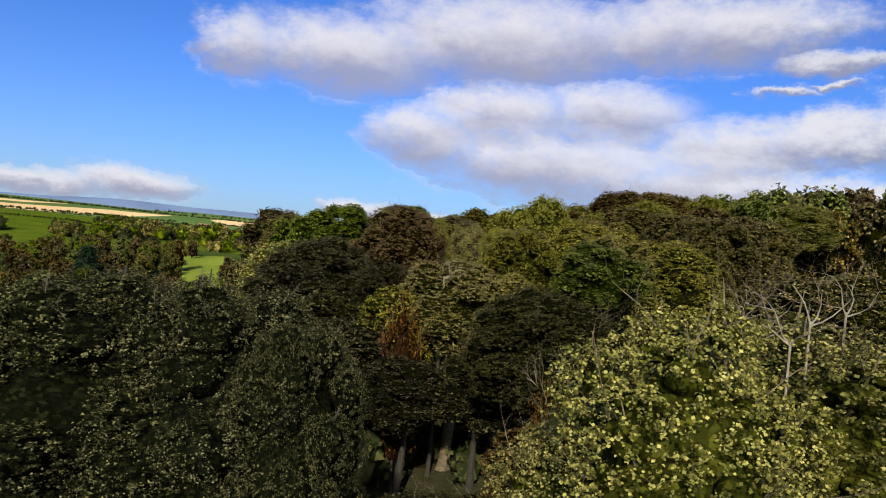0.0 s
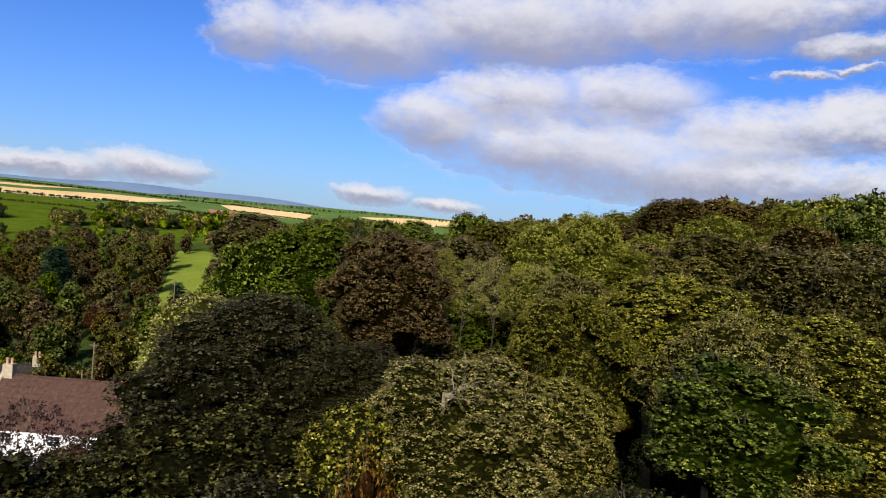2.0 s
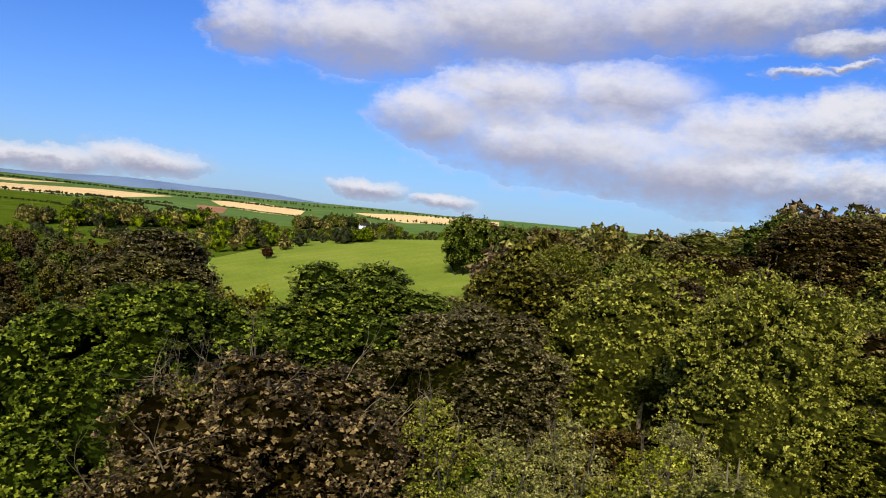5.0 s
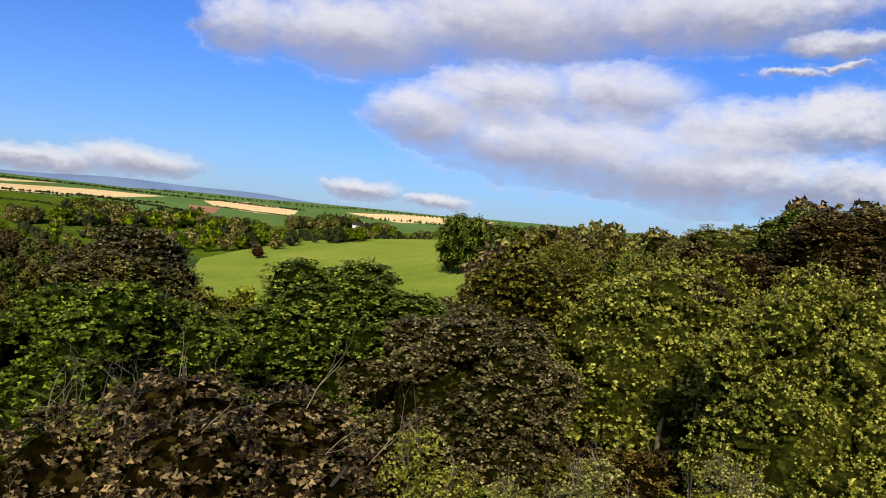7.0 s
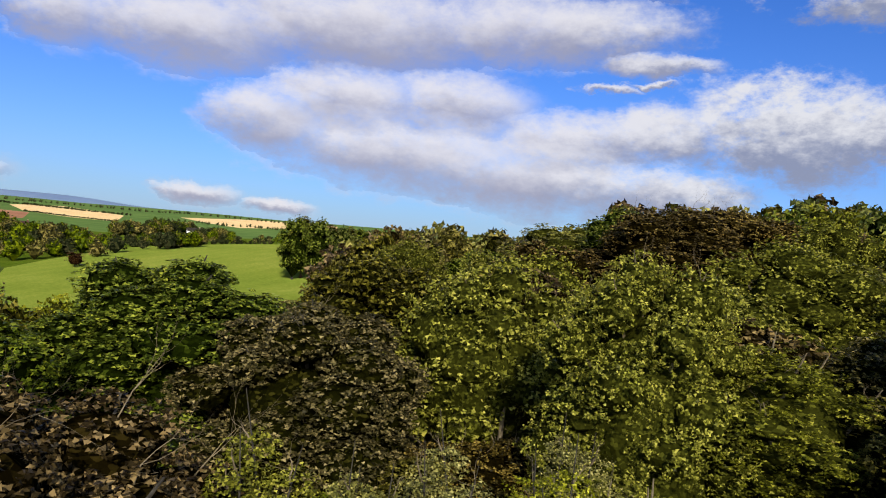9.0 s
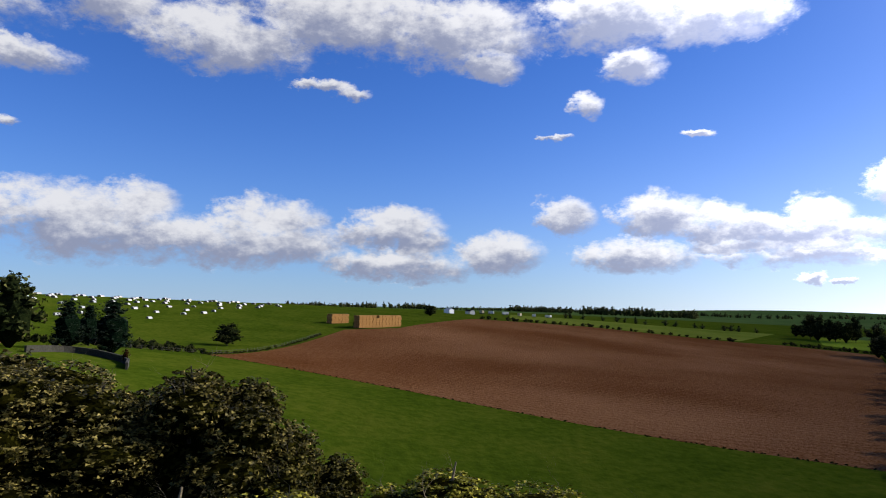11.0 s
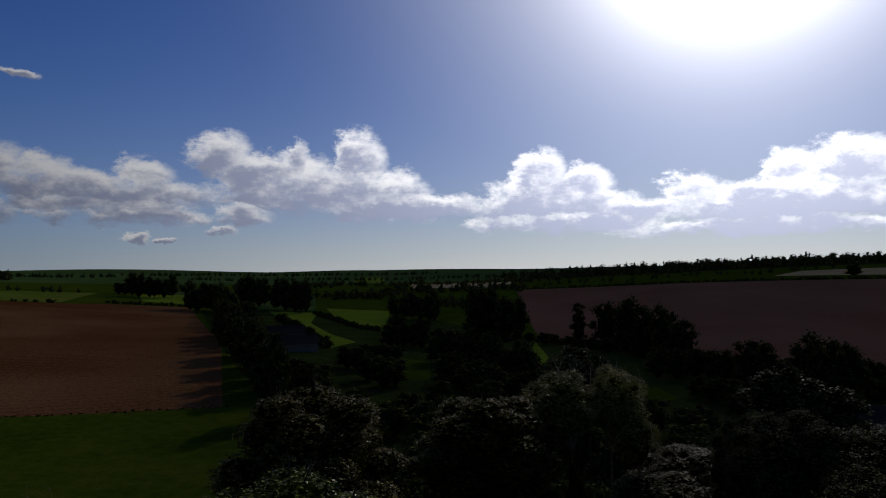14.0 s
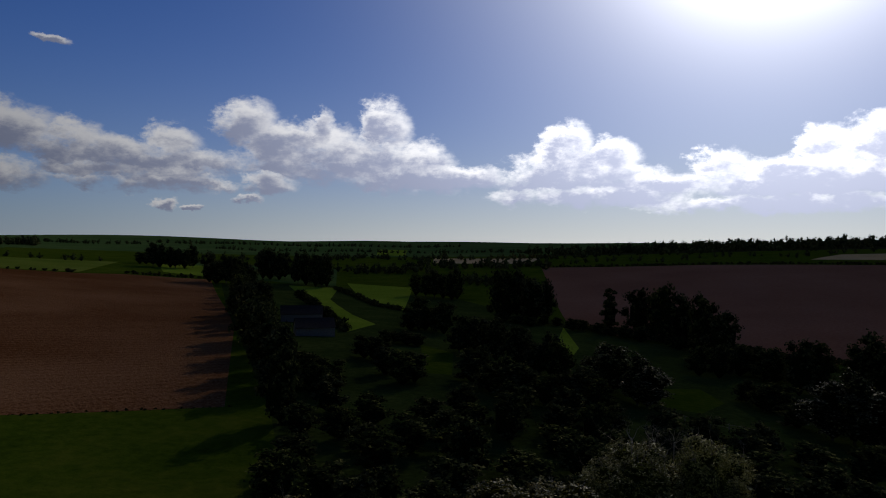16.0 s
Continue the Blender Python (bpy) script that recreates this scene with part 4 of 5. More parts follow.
for args in ((94, 106, 1350, 1300, 6, .7, 1.1), (106, 117, 1500, 1500, 7, .5, .8), (117, 135, 1450, 1400, 8, .5, .8), (119, 128, 1150, 1150, 5, .9, 1.3), (113, 118, 1250, 1250, 5, .7, 1.0),
             (135, 160, 1650, 1650, 8, .5, .9), (140, 170, 1200, 1100, 7, .4, .7), (150, 168, 880, 820, 6, .4, .8), (157, 168, 680, 660, 5, .5, .9), (137, 152, 760, 800, 7, .4, .8), (151, 157, 610, 620, 5, .4, .8), (159, 167, 540, 500, 5, .4, .7), (168, 192, 700, 760, 9, .3, .6),
             (168, 208, 960, 960, 7, .9, 1.3), (166, 208, 1000, 1010, 8, .9, 1.3), (172, 208, 1060, 1060, 8, .9, 1.3), (178, 208, 1120, 1120, 9, .9, 1.3), (166, 190, 830, 900, 10, .6, 1.0),
             (308, 322, 1700, 1750, 9, .6, .9), (336, 362, 2500, 2300, 12, .6, .9), (350, 362, 1500, 1400, 12, .4, .7)):
    far_wood += arc(*args)
belt("far_woods", "dark belts of far broadleaf woodland along the skyline", far_wood, FAR_SHAPES, LEAF["far"])
mid_wood = []
for args in ((320, 337, 500, 470, 10, .7, 1.2, 12), (323, 346, 450, 420, 10, .6, 1.1, 12), (333, 346, 390, 350, 9, .5, .8, 10), (337, 346.5, 318, 302, 6, .7, 1.0, 5), (343, 350, 400, 380, 8, .5, .7, 8), (331, 331.8, 600, 600, 6, 1.2, 1.7, 8), (333.2, 339.5, 620, 670, 5, 1.3, 1.9, 10), (330.5, 334.5, 770, 790, 6, 1.2, 1.6, 6), (340.6, 344.6, 500, 520, 6, .9, 1.5, 8), (344.6, 349.6, 560, 620, 9, .5, .8, 5), (347.2, 348.4, 800, 810, 7, 1.2, 1.7, 6), (349.0, 351.8, 890, 930, 7, 1.2, 1.8, 8), (350.8, 352.2, 335, 330, 6, .7, .9, 3), (353.6, 355.2, 764, 760, 7, 1.0, 1.4, 5), (351.5, 360, 610, 760, 8, .4, .8, 5), (327, 328.2, 612, 618, 4, 1.1, 1.3, 3), (322, 323, 640, 640, 6, 1.0, 1.2, 3),
             (1, 9, 300, 290, 6, .8, 1.0), (3, 12, 330, 320, 6, .8, 1.0), (5, 24, 360, 350, 7, .8, 1.0)):
    mid_wood += arc(*args)
mid_wood = [p for p in mid_wood if not over_lawn(*p[:2])]
for i, (kind, label) in enumerate((("sycamore", "dark green trees massed on the wooded hill"), ("brown", "brownish trees massed on the wooded hill"), ("ash", "yellow-green trees massed on the wooded hill"), ("green", "green trees massed on the wooded hill"))):
    belt("hill_wood_" + kind, label, HILL[i::4], HILL_SHAPES, LEAF[kind])
under = []
for _ in range(5000):
    x, y = rng.uniform(-28, 60), rng.uniform(-12, 150)
    if inside(WOOD, x, y) and not (-7 < x < 9 and 20 < y < 50) and all((x - a) ** 2 + (y - b) ** 2 > 3.6 ** 2 for a, b, _ in under):
        under.append((x, y, rng.uniform(0.4, 0.85) if x < -3 else rng.uniform(0.3, 0.62)))
belt("undergrowth", "tangled dark undergrowth and young trees under the wood", under, UNDER_SHAPES, LEAF["far"], "undergrowth")
for i, kind in enumerate(("sycamore", "far", "green")):
    belt("valley_wood_" + kind, "mixed trees massed along the valley below the fields", mid_wood[i::3], COPSE_SHAPES, LEAF[kind])
hedges = along([spot(88, 208), (82.5, -41.2)], 1.0, 0.1, 0.22, 0.3) + along([spot(88, 210), spot(97, 300)], 1.2, 0.2, 0.45, 0.4)
for pts, step in (([spot(131, 497), spot(119.6, 497), spot(110, 452)], 5), ([spot(140.2, 505), spot(134, 514)], 2.0),
                  ([spot(167, 662), spot(180, 647), spot(206, 647)], 2.6), ([spot(169, 322), spot(172, 287), spot(192, 257), spot(206, 299)], 2.2), ([spot(147.0, 430), spot(148.2, 366), spot(149.4, 300), spot(151, 240)], 1.6), ([spot(149.9, 470), spot(151.8, 420), spot(153.4, 368), spot(155.4, 348)], 1.6),
                  ([spot(312, 1092), spot(326.6, 1112), spot(330.9, 1112)], 4), ([spot(320, 870), spot(328.7, 865), spot(331, 790)], 3), ([spot(340.9, 1345), spot(347, 1180)], 2.5), ([spot(348, 362), spot(359, 394)], 2.2), ([spot(74, 215), spot(88, 212)], 2.0)):
    hedges += along(pts, step, 0.7, 1.3, 0.5)
hedges += arc(316, 337, 1120, 1240, 3.5, 1.0, 1.9, 1.0, 0.01) + arc(322, 348, 1800, 1700, 4.5, 1.4, 2.4, 1.5, 0.02) + arc(331, 339, 1260, 1010, 3.5, 1.0, 1.8, 1.0, 0.0)
belt("hedgerows", "low dark hedges between the fields", hedges, HEDGE_SHAPES, LEAF["far"], "hedge")
belt("small_hedge_trees", "row of small rounded trees beyond the plough", arc(117, 133, 640, 630, 9, .38, .55, 1.0, 0.01), FAR_SHAPES, LEAF["far"], "trees")

# valley trees that can be told apart
def clump(kinds, b0, b1, d0, d1, count, high, wide, spread=5.0):
    """Trees of about one height from one bearing and distance to another."""
    for k in range(count):
        s = (k + 0.5 + rng.uniform(-0.3, 0.3)) / count
        x, y = spot(b0 + (b1 - b0) * s, d0 + (d1 - d0) * s + rng.normal() * spread)
        plant(kinds[int(rng.integers(len(kinds)))], x, y, float(land(x, y)) + high * rng.uniform(0.68, 1.05), wide * rng.uniform(0.75, 1.2))


WILLOWS = BACK["willow"]
for row in ((156.2, 160.4, 440, 430, 6, 21, 6.5), (163.0, 167.4, 332, 326, 6, 24, 6.2), (156.0, 159.2, 262, 250, 5, 12, 4.6), (159.8, 163.4, 204, 198, 5, 12.8, 4.6),
            (164.2, 168.4, 190, 186, 5, 11.5, 4.4), (174.2, 177.8, 284, 272, 4, 23, 6.0), (178.2, 180.8, 250, 246, 3, 21, 5.6), (184.7, 186.9, 202, 200, 2, 17.5, 5.0), (188.2, 192.3, 206, 204, 4, 16, 5.2),
            (139.8, 143.4, 475, 470, 6, 20, 6.5), (143.6, 147, 525, 515, 5, 23.5, 7.0), (146.8, 149.6, 490, 482, 5, 25, 6.5), (142.4, 142.8, 440, 300, 10, 16, 5.5), (143.4, 144.6, 300, 250, 5, 15, 5.5),
            (142.6, 144.0, 290, 205, 9, 15, 5.0), (144.2, 145.6, 215, 160, 8, 14.5, 4.8), (145.4, 147.0, 165, 130, 6, 13.5, 4.6), (147.4, 150.4, 160, 140, 5, 9, 4.2), (135.4, 139.2, 605, 595, 6, 23, 7.0), (134.7, 135.6, 627, 627, 2, 15, 5.0),
            (147.2, 149.6, 400, 262, 7, 6, 3.6), (154, 157, 216, 212, 4, 5, 3.4), (152, 157, 178, 160, 5, 7, 4.0), (160.5, 166, 166, 150, 6, 8, 4.2), (167, 171, 150, 140, 5, 8, 4.0), (178, 184, 215, 220, 5, 9, 4.4), (193, 199, 215, 215, 4, 14, 5.2), (181, 185, 180, 170, 4, 7.5, 4.0)):
    clump(VALLEY, *row)
for row in ((163, 173, 312, 292, 9, 5.5, 4.2), (173, 183, 282, 244, 10, 6, 4.4), (183, 194, 214, 206, 7, 6, 4.2)):
    clump(VALLEY, *row)
for _ in range(900):            # scrub at the foot of the wood
    x, y = spot(rng.uniform(146.5, 194), rng.uniform(62, 132))
    if all((x - a) ** 2 + (y - b) ** 2 > 6.5 ** 2 for a, b in PLANTED):
        plant(VALLEY[int(rng.integers(3))], x, y, float(land(x, y)) + rng.uniform(4, 8), rng.uniform(3.2, 4.4))
clump(WILLOWS, 170.7, 171.9, 168, 166, 2, 11.2, 5.0, 0.5)
clump(WILLOWS, 173.4, 174.6, 160, 158, 2, 11.6, 5.0, 0.5)
clump(WILLOWS, 185.6, 191.4, 156, 152, 4, 15, 6.2, 1.5)
plant(SPIRE, *spot(172.2, 294), None, 3.6, 1.1)
plant(VALLEY[0], *spot(192.3, 655), None, 7.0, 0.66)
for b, d, f_, w in ((78.2, 165, 0.8, 4.2), (81.2, 165, 0.88, 5.2), (79.6, 204, 0.8, 4.0), (74.6, 212, 1.0, 4.0)):
    plant(CONE, *spot(b, d), None, w, f_)
plant(VALLEY[0], *spot(89.6, 255), None, 5.4, 0.53)
plant(VALLEY[1], *spot(74.6, 162), None, 6.6, 0.98)
plant(RUST, *spot(82.2, 148), None, None, 0.36)
for b, d, f_ in ((69, 215, 1.0), (72.5, 222, 0.95), (66.5, 210, 1.0), (74, 228, 0.9), (63, 205, 1.0)):
    plant(VALLEY[int(rng.integers(3))], *spot(b, d), None, None, f_)
for k in range(17):              # copse at the far end of the meadow
    b, d = 0.6 + 0.95 * k, 222 + 14 * (k % 2) + rng.uniform(-3, 3)
    src = BACK[("green", "sycamore", "green", "brown")[k % 4]][k % 2]
    plant(src, *spot(b, d), 25.6 + d * (0.012 if k in (0, 1, 2, 11, 12) else 0.004) - 0.08 * k, 6.2)
# valley to the west, below the wood
WEST = [BACK["sycamore"][0], BACK["green"][0], BACK["brown"][0], BACK["green"][1], BACK["brown"][1]]
for _ in range(1500):
    x, y = rng.uniform(-190, -28), rng.uniform(40, 330)
    far = math.hypot(x, y)
    if inside(FIELDS[7][1], x, y) or over_lawn(x, y) or y < 100 - 0.2 * x and x > -62 or y < 82 or (x + y * 0.45 > 30) or any((x - a) ** 2 + (y - b) ** 2 < 7.2 ** 2 for a, b in PLANTED):
        continue
    plant(WEST[int(rng.integers(5))], x, y, None, None, rng.uniform(0.45, 0.85))
for b, d, z in ((68.4, 182, 0.5), (72.8, 186, 0.42), (66.5, 176, 0.6), (64, 160, 0.8), (75, 192, 0.35)):
    plant(VALLEY[int(rng.integers(3))], *spot(b, d), None, None, z)
near_house = []
for _ in range(900):
    x, y = rng.uniform(-95, -22), rng.uniform(45, 140)
    if not (-58 < x < -31 and 88 < y < 103) and not (-76 < x < -56 and 106 < y < 126) and not (y < 90 and x < -30 and y > 70 + (x + 48) * 0.2) and all((x - a) ** 2 + (y - b) ** 2 > 3.4 ** 2 for a, b, _ in near_house):
        near_house.append((x, y, rng.uniform(0.25, 0.55) * (0.7 if y < 92 else 1.0)))
belt("garden_thicket", "overgrown dark shrubs round the cottage", near_house[::2], UNDER_SHAPES, LEAF["green"], "shrubs")
belt("garden_scrub", "brown scrubby bushes round the cottage", near_house[1::2], UNDER_SHAPES, LEAF["brown"], "shrubs")
for x, y, z, w in ((-24, 70, 5.0, 3.2), (-28, 74, 3.4, 3.2), (-31.5, 71, 3.4, 3.2), (-19, 62, 6.5, 3.4), (-20.5, 76, 9.4, 3.6), (-25, 83, 8.0, 3.8), (-26, 91, 7.0, 3.6)):
    plant(MID["brown"][0], x, y, z, w)
plant(RUST, *spot(344.4, 262), None, 3.4, 0.6)
plant(CONE, -104, 198, 7.5, 6.5)
plant(CONE, -113, 214, 6.0, 6.0)
plant(CONE, -62, 176, 3.5, 3.6)
for x, y, z in ((-66, 168, 0.0), (-78, 172, -2.0), (-90, 190, -1.0)):
    plant(RUST, x, y, z, 4.2)

# low growth at the wood's edge and the dark bushes by the cottage
SKIRT = stock("sycamore", 10.0, 3.6, 60, 11, 0.13, 18, 0.02, 3, "bark", "low sycamore growing down to the grass at the wood's edge", name="sycamore_sapling", slim=0.5, limbs=5)
THORN = stock("plum", 10.0, 3.4, 60, 13, 0.11, 18, 0.1, 34, "pale_bark", "dark plum-brown bush with pale bare twigs beside the cottage", "bush", "blackthorn_bush", airy=0.3, core=0)
MADE += [SKIRT, THORN]
for k, (x, y, w) in enumerate(((18.6, 56, 3.0), (19.8, 63.6, 3.4), (24.2, 69.2, 3.6), (29.2, 73.0, 3.6), (32.6, 75.0, 3.4), (35.6, 78.8, 3.8), (43.4, 84.4, 4.0))):
    plant(SKIRT, x, y, float(land(x, y)) + 2.7 * w, w, turn=1.9 * k)
for k, (x, y, z, w) in enumerate(((-24.5, 62.5, 10.4, 4.2), (-20.8, 65.2, 8.6, 3.6), (-27.5, 60.5, 9.6, 3.8))):
    plant(THORN, x, y, z, w, turn=2.3 * k)

# hills on the north-western horizon, haze painted in as a blue colour
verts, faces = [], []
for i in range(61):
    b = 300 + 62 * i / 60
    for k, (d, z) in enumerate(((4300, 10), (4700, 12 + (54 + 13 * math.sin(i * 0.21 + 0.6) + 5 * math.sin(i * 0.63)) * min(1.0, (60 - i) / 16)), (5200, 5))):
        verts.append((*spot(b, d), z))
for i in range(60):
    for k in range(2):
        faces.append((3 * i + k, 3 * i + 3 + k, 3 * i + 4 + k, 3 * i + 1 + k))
tagged(mesh_object("backdrop", verts, faces, [M["ridge"]]), "hills along the far horizon, coloured blue for haze", "hills", kind="structure")

# ---- buildings and farm things ----
M["tile"] = plain_material("brown_clay_tiles", [(0.3, (0.045, 0.022, 0.014)), (0.6, (0.085, 0.042, 0.026)), (0.85, (0.15, 0.09, 0.06))], 2.5, 0.85, 0.5)
M["slate"] = plain_material("dark_slate", [(0.3, (0.022, 0.018, 0.015)), (0.7, (0.05, 0.043, 0.036))], 2.5, 1.0, 0.3, 0.0, 0.0)
M["render"] = plain_material("white_rendered_wall", [(0.2, (0.62, 0.6, 0.55)), (0.7, (0.8, 0.78, 0.74))], 1.5, 0.9, 0.1)
M["stone"] = plain_material("cream_stone", [(0.25, (0.28, 0.22, 0.14)), (0.7, (0.46, 0.38, 0.26))], 3.0, 0.9, 0.5)
M["brick"] = plain_material("red_brick", [(0.25, (0.18, 0.07, 0.045)), (0.7, (0.32, 0.14, 0.09))], 5.0, 0.9, 0.4)
# rubble darkened in colour for a house that stands in shade
M["shade_wall"] = plain_material("shade_toned_rubble_wall", [(0.25, (0.1, 0.08, 0.06)), (0.7, (0.2, 0.17, 0.13))], 3.0, 0.9, 0.4)
M["paint"] = plain_material("white_paint", [(0.2, (0.7, 0.7, 0.68)), (0.8, (0.82, 0.82, 0.8))], 4.0, 0.5, 0.05)
M["pot"] = plain_material("clay_pot", [(0.2, (0.4, 0.2, 0.12)), (0.8, (0.55, 0.33, 0.22))], 4.0, 0.8, 0.1)
M["straw"] = plain_material("straw", [(0.2, (0.15, 0.065, 0.016)), (0.55, (0.27, 0.135, 0.034)), (0.85, (0.4, 0.24, 0.07))], 3.0, 0.95, 0.8)
M["tin"] = plain_material("weathered_galvanised_sheet", [(0.2, (0.38, 0.37, 0.34)), (0.8, (0.6, 0.59, 0.55))], 2.0, 0.45, 0.1, 0.2)
M["wood"] = plain_material("grey_weathered_wood", [(0.2, (0.05, 0.042, 0.032)), (0.8, (0.15, 0.13, 0.1))], 6.0, 0.9, 0.4)
M["rubber"] = plain_material("black_rubber", [(0.2, (0.015, 0.015, 0.015)), (0.8, (0.03, 0.03, 0.03))], 8.0, 0.8, 0.1)
glass_m, _, glass_b = material("window_glass", 0.05)
glass_b.inputs["Base Color"].default_value = (0.02, 0.025, 0.03, 1)
glass_b.inputs["Specular IOR Level"].default_value = 0.8
M["glass"] = glass_m


def box(bm, x0, x1, y0, y1, z0, z1, bevel=0.0):
    v = [bm.verts.new(p) for p in ((x0, y0, z0), (x1, y0, z0), (x1, y1, z0), (x0, y1, z0), (x0, y0, z1), (x1, y0, z1), (x1, y1, z1), (x0, y1, z1))]
    for f in ((3, 2, 1, 0), (4, 5, 6, 7), (0, 1, 5, 4), (1, 2, 6, 5), (2, 3, 7, 6), (3, 0, 4, 7)):
        bm.faces.new([v[i] for i in f])
    if bevel:
        bmesh.ops.bevel(bm, geom=list(bm.edges), offset=bevel, segments=1, affect="EDGES")
    return bm


def boxed(*args, bevel=0.0):
    return box(bmesh.new(), *args, bevel=bevel)


def prism(x0, x1, half, low, high):
    """A gabled block: ridge along x, eaves at half, from low to high."""
    bm = bmesh.new()
    a = [bm.verts.new((x, y, z)) for x in (x0, x1) for y, z in ((-half, low), (half, low), (0, high))]
    for f in ((0, 1, 2), (5, 4, 3), (0, 3, 4, 1), (1, 4, 5, 2), (2, 5, 3, 0)):
        bm.faces.new([a[i] for i in f])
    bmesh.ops.recalc_face_normals(bm, faces=bm.faces)
    return bm


def house(name, label, x, y, turn, long, deep, eaves, rise, wall, roof, windows=(), chimneys=(), coped=False, drop=0.6, category="house"):
    """A gabled building. windows: side (-1 front, 1 back, 2 right gable), place along it, height of the sill, width, height."""
    top = tagged(new(name), label, category)
    top.matrix_world = pose(x, y, float(land(x, y)) - drop, 0, 0, turn)
    eaves += drop
    bm = boxed(-long / 2, long / 2, -deep / 2, deep / 2, 0, eaves)
    part("wall", bm, M[wall], top)
    for s in (-1, 1):
        bm = prism(-0.18, 0.18, deep / 2, eaves, eaves + rise)
        g = part("gable", bm, M[wall], top)
        g.location = (s * (long / 2 - 0.19), 0, 0)
    over, thick = 0.35, 0.14
    ln = math.hypot(deep / 2, rise)
    sl = rise / (deep / 2)
    for s in (-1, 1):
        rows = 9
        for k in range(rows):      # courses of tiles, each lapping the one below
            bm = bmesh.new()
            t0, t1 = k / rows, (k + 1) / rows
            ya, yb = -s * (deep / 2 + over) * (1 - t0), -s * (deep / 2 + over) * (1 - t1)
            za, zb = eaves + rise * t0 - over * sl * (1 - t0), eaves + rise * t1 - over * sl * (1 - t1)
            v = [bm.verts.new(p) for p in ((-long / 2 - 0.2, ya, za + thick), (long / 2 + 0.2, ya, za + thick), (long / 2 + 0.2, yb, zb + thick - 0.05), (-long / 2 - 0.2, yb, zb + thick - 0.05),
                                           (-long / 2 - 0.2, ya, za), (long / 2 + 0.2, ya, za), (long / 2 + 0.2, yb, zb), (-long / 2 - 0.2, yb, zb))]
            for f in ((0, 1, 2, 3), (7, 6, 5, 4), (0, 4, 5, 1), (1, 5, 6, 2), (3, 2, 6, 7), (0, 3, 7, 4)):
                bm.faces.new([v[i] for i in f])
            bmesh.ops.recalc_face_normals(bm, faces=bm.faces)
            part("tile_course", bm, M[roof], top)
    part("ridge", boxed(-long / 2 - 0.2, long / 2 + 0.2, -0.13, 0.13, eaves + rise + 0.02, eaves + rise + 0.22, bevel=0.05), M[roof], top)
    if coped:
        for s in (-1, 1):
            bm = prism(-0.2, 0.2, deep / 2 + 0.3, eaves - 0.1, eaves + rise + 0.45)
            c = part("coping", bm, M["stone"], top, "pale stone gable coping")
            c.location = (s * (long / 2 + 0.1), 0, 0)
    for side, u, sill, w, h in windows:
        frame_bm, pane_bm = bmesh.new(), bmesh.new()
        if side == 2:
            place = Matrix.Translation((long / 2, u, sill + drop)) @ Matrix.Rotation(radians(90), 4, "Z")
        else:
            place = Matrix.Translation((u, side * deep / 2, sill + drop)) @ Matrix.Rotation(0 if side < 0 else math.pi, 4, "Z")
        for a, b, c, d in ((-w / 2, w / 2, 0, 0.09), (-w / 2, w / 2, h - 0.09, h), (-w / 2, -w / 2 + 0.09, 0.09, h - 0.09), (w / 2 - 0.09, w / 2, 0.09, h - 0.09), (-0.035, 0.035, 0.09, h - 0.09), (-w / 2 + 0.09, w / 2 - 0.09, h / 2 - 0.03, h / 2 + 0.03)):
            box(frame_bm, a, b, -0.1, 0.02, c, d)
        box(pane_bm, -w / 2 + 0.08, w / 2 - 0.08, -0.05, 0.0, 0.08, h - 0.08)
        win = part("window", frame_bm, M["paint"], top, "white painted window")
        win.matrix_local = place
        p = part("pane", pane_bm, M["glass"], win)
        part("sill", boxed(-w / 2 - 0.08, w / 2 + 0.08, -0.16, 0.02, -0.1, -0.004), M["stone"], win)
    for u, pots in chimneys:
        z = eaves + rise
        ch = part("chimney", boxed(-0.55, 0.55, -0.4, 0.4, -0.9, 1.3, bevel=0.03), M["brick" if wall == "brick" else "stone"], top)
        ch.location = (u, 0, z)
        for k in range(pots):
            verts, faces = [], []
            px = (k - (pots - 1) / 2) * 0.5
            tube(verts, faces, [(px, 0, 1.3), (px, 0, 1.5), (px, 0, 1.95)], [0.17, 0.13, 0.15], 8)
            mesh_object("pot", verts, faces, [M["pot"]], ch)
    return top


house("cottage", "white cottage with a brown tiled roof and stone-coped gables", -40.5, 96.5, 3, 15, 8.5, 5.2, 4.2, "render", "tile",
      [(-1, -4.5, 0.9, 1.5, 1.3), (-1, -4.5, 3.4, 1.4, 1.2), (-1, 0.5, 3.4, 1.4, 1.2), (-1, 4.8, 3.4, 1.4, 1.2), (-1, 4.8, 0.9, 1.5, 1.3)], [(-7.0, 2), (7.0, 1)], True)
house("cottage", "stone cottage wing with a pale gable and brown roof", -52.5, 94, 78, 9, 6.5, 4.6, 3.6, "stone", "tile", [(2, 0, 2.0, 1.0, 1.1)], [], True)
house("terrace_house", "stone terraced house with a slate roof, walls coloured dark for shade", -66, 116, 24, 18, 8, 5.4, 3.4, "shade_wall", "slate", [(-1, -5, 3.2, 1.1, 1.4), (-1, 0, 3.2, 1.1, 1.4), (-1, 5, 3.2, 1.1, 1.4)], [(-8, 2), (0, 2), (8, 2)])
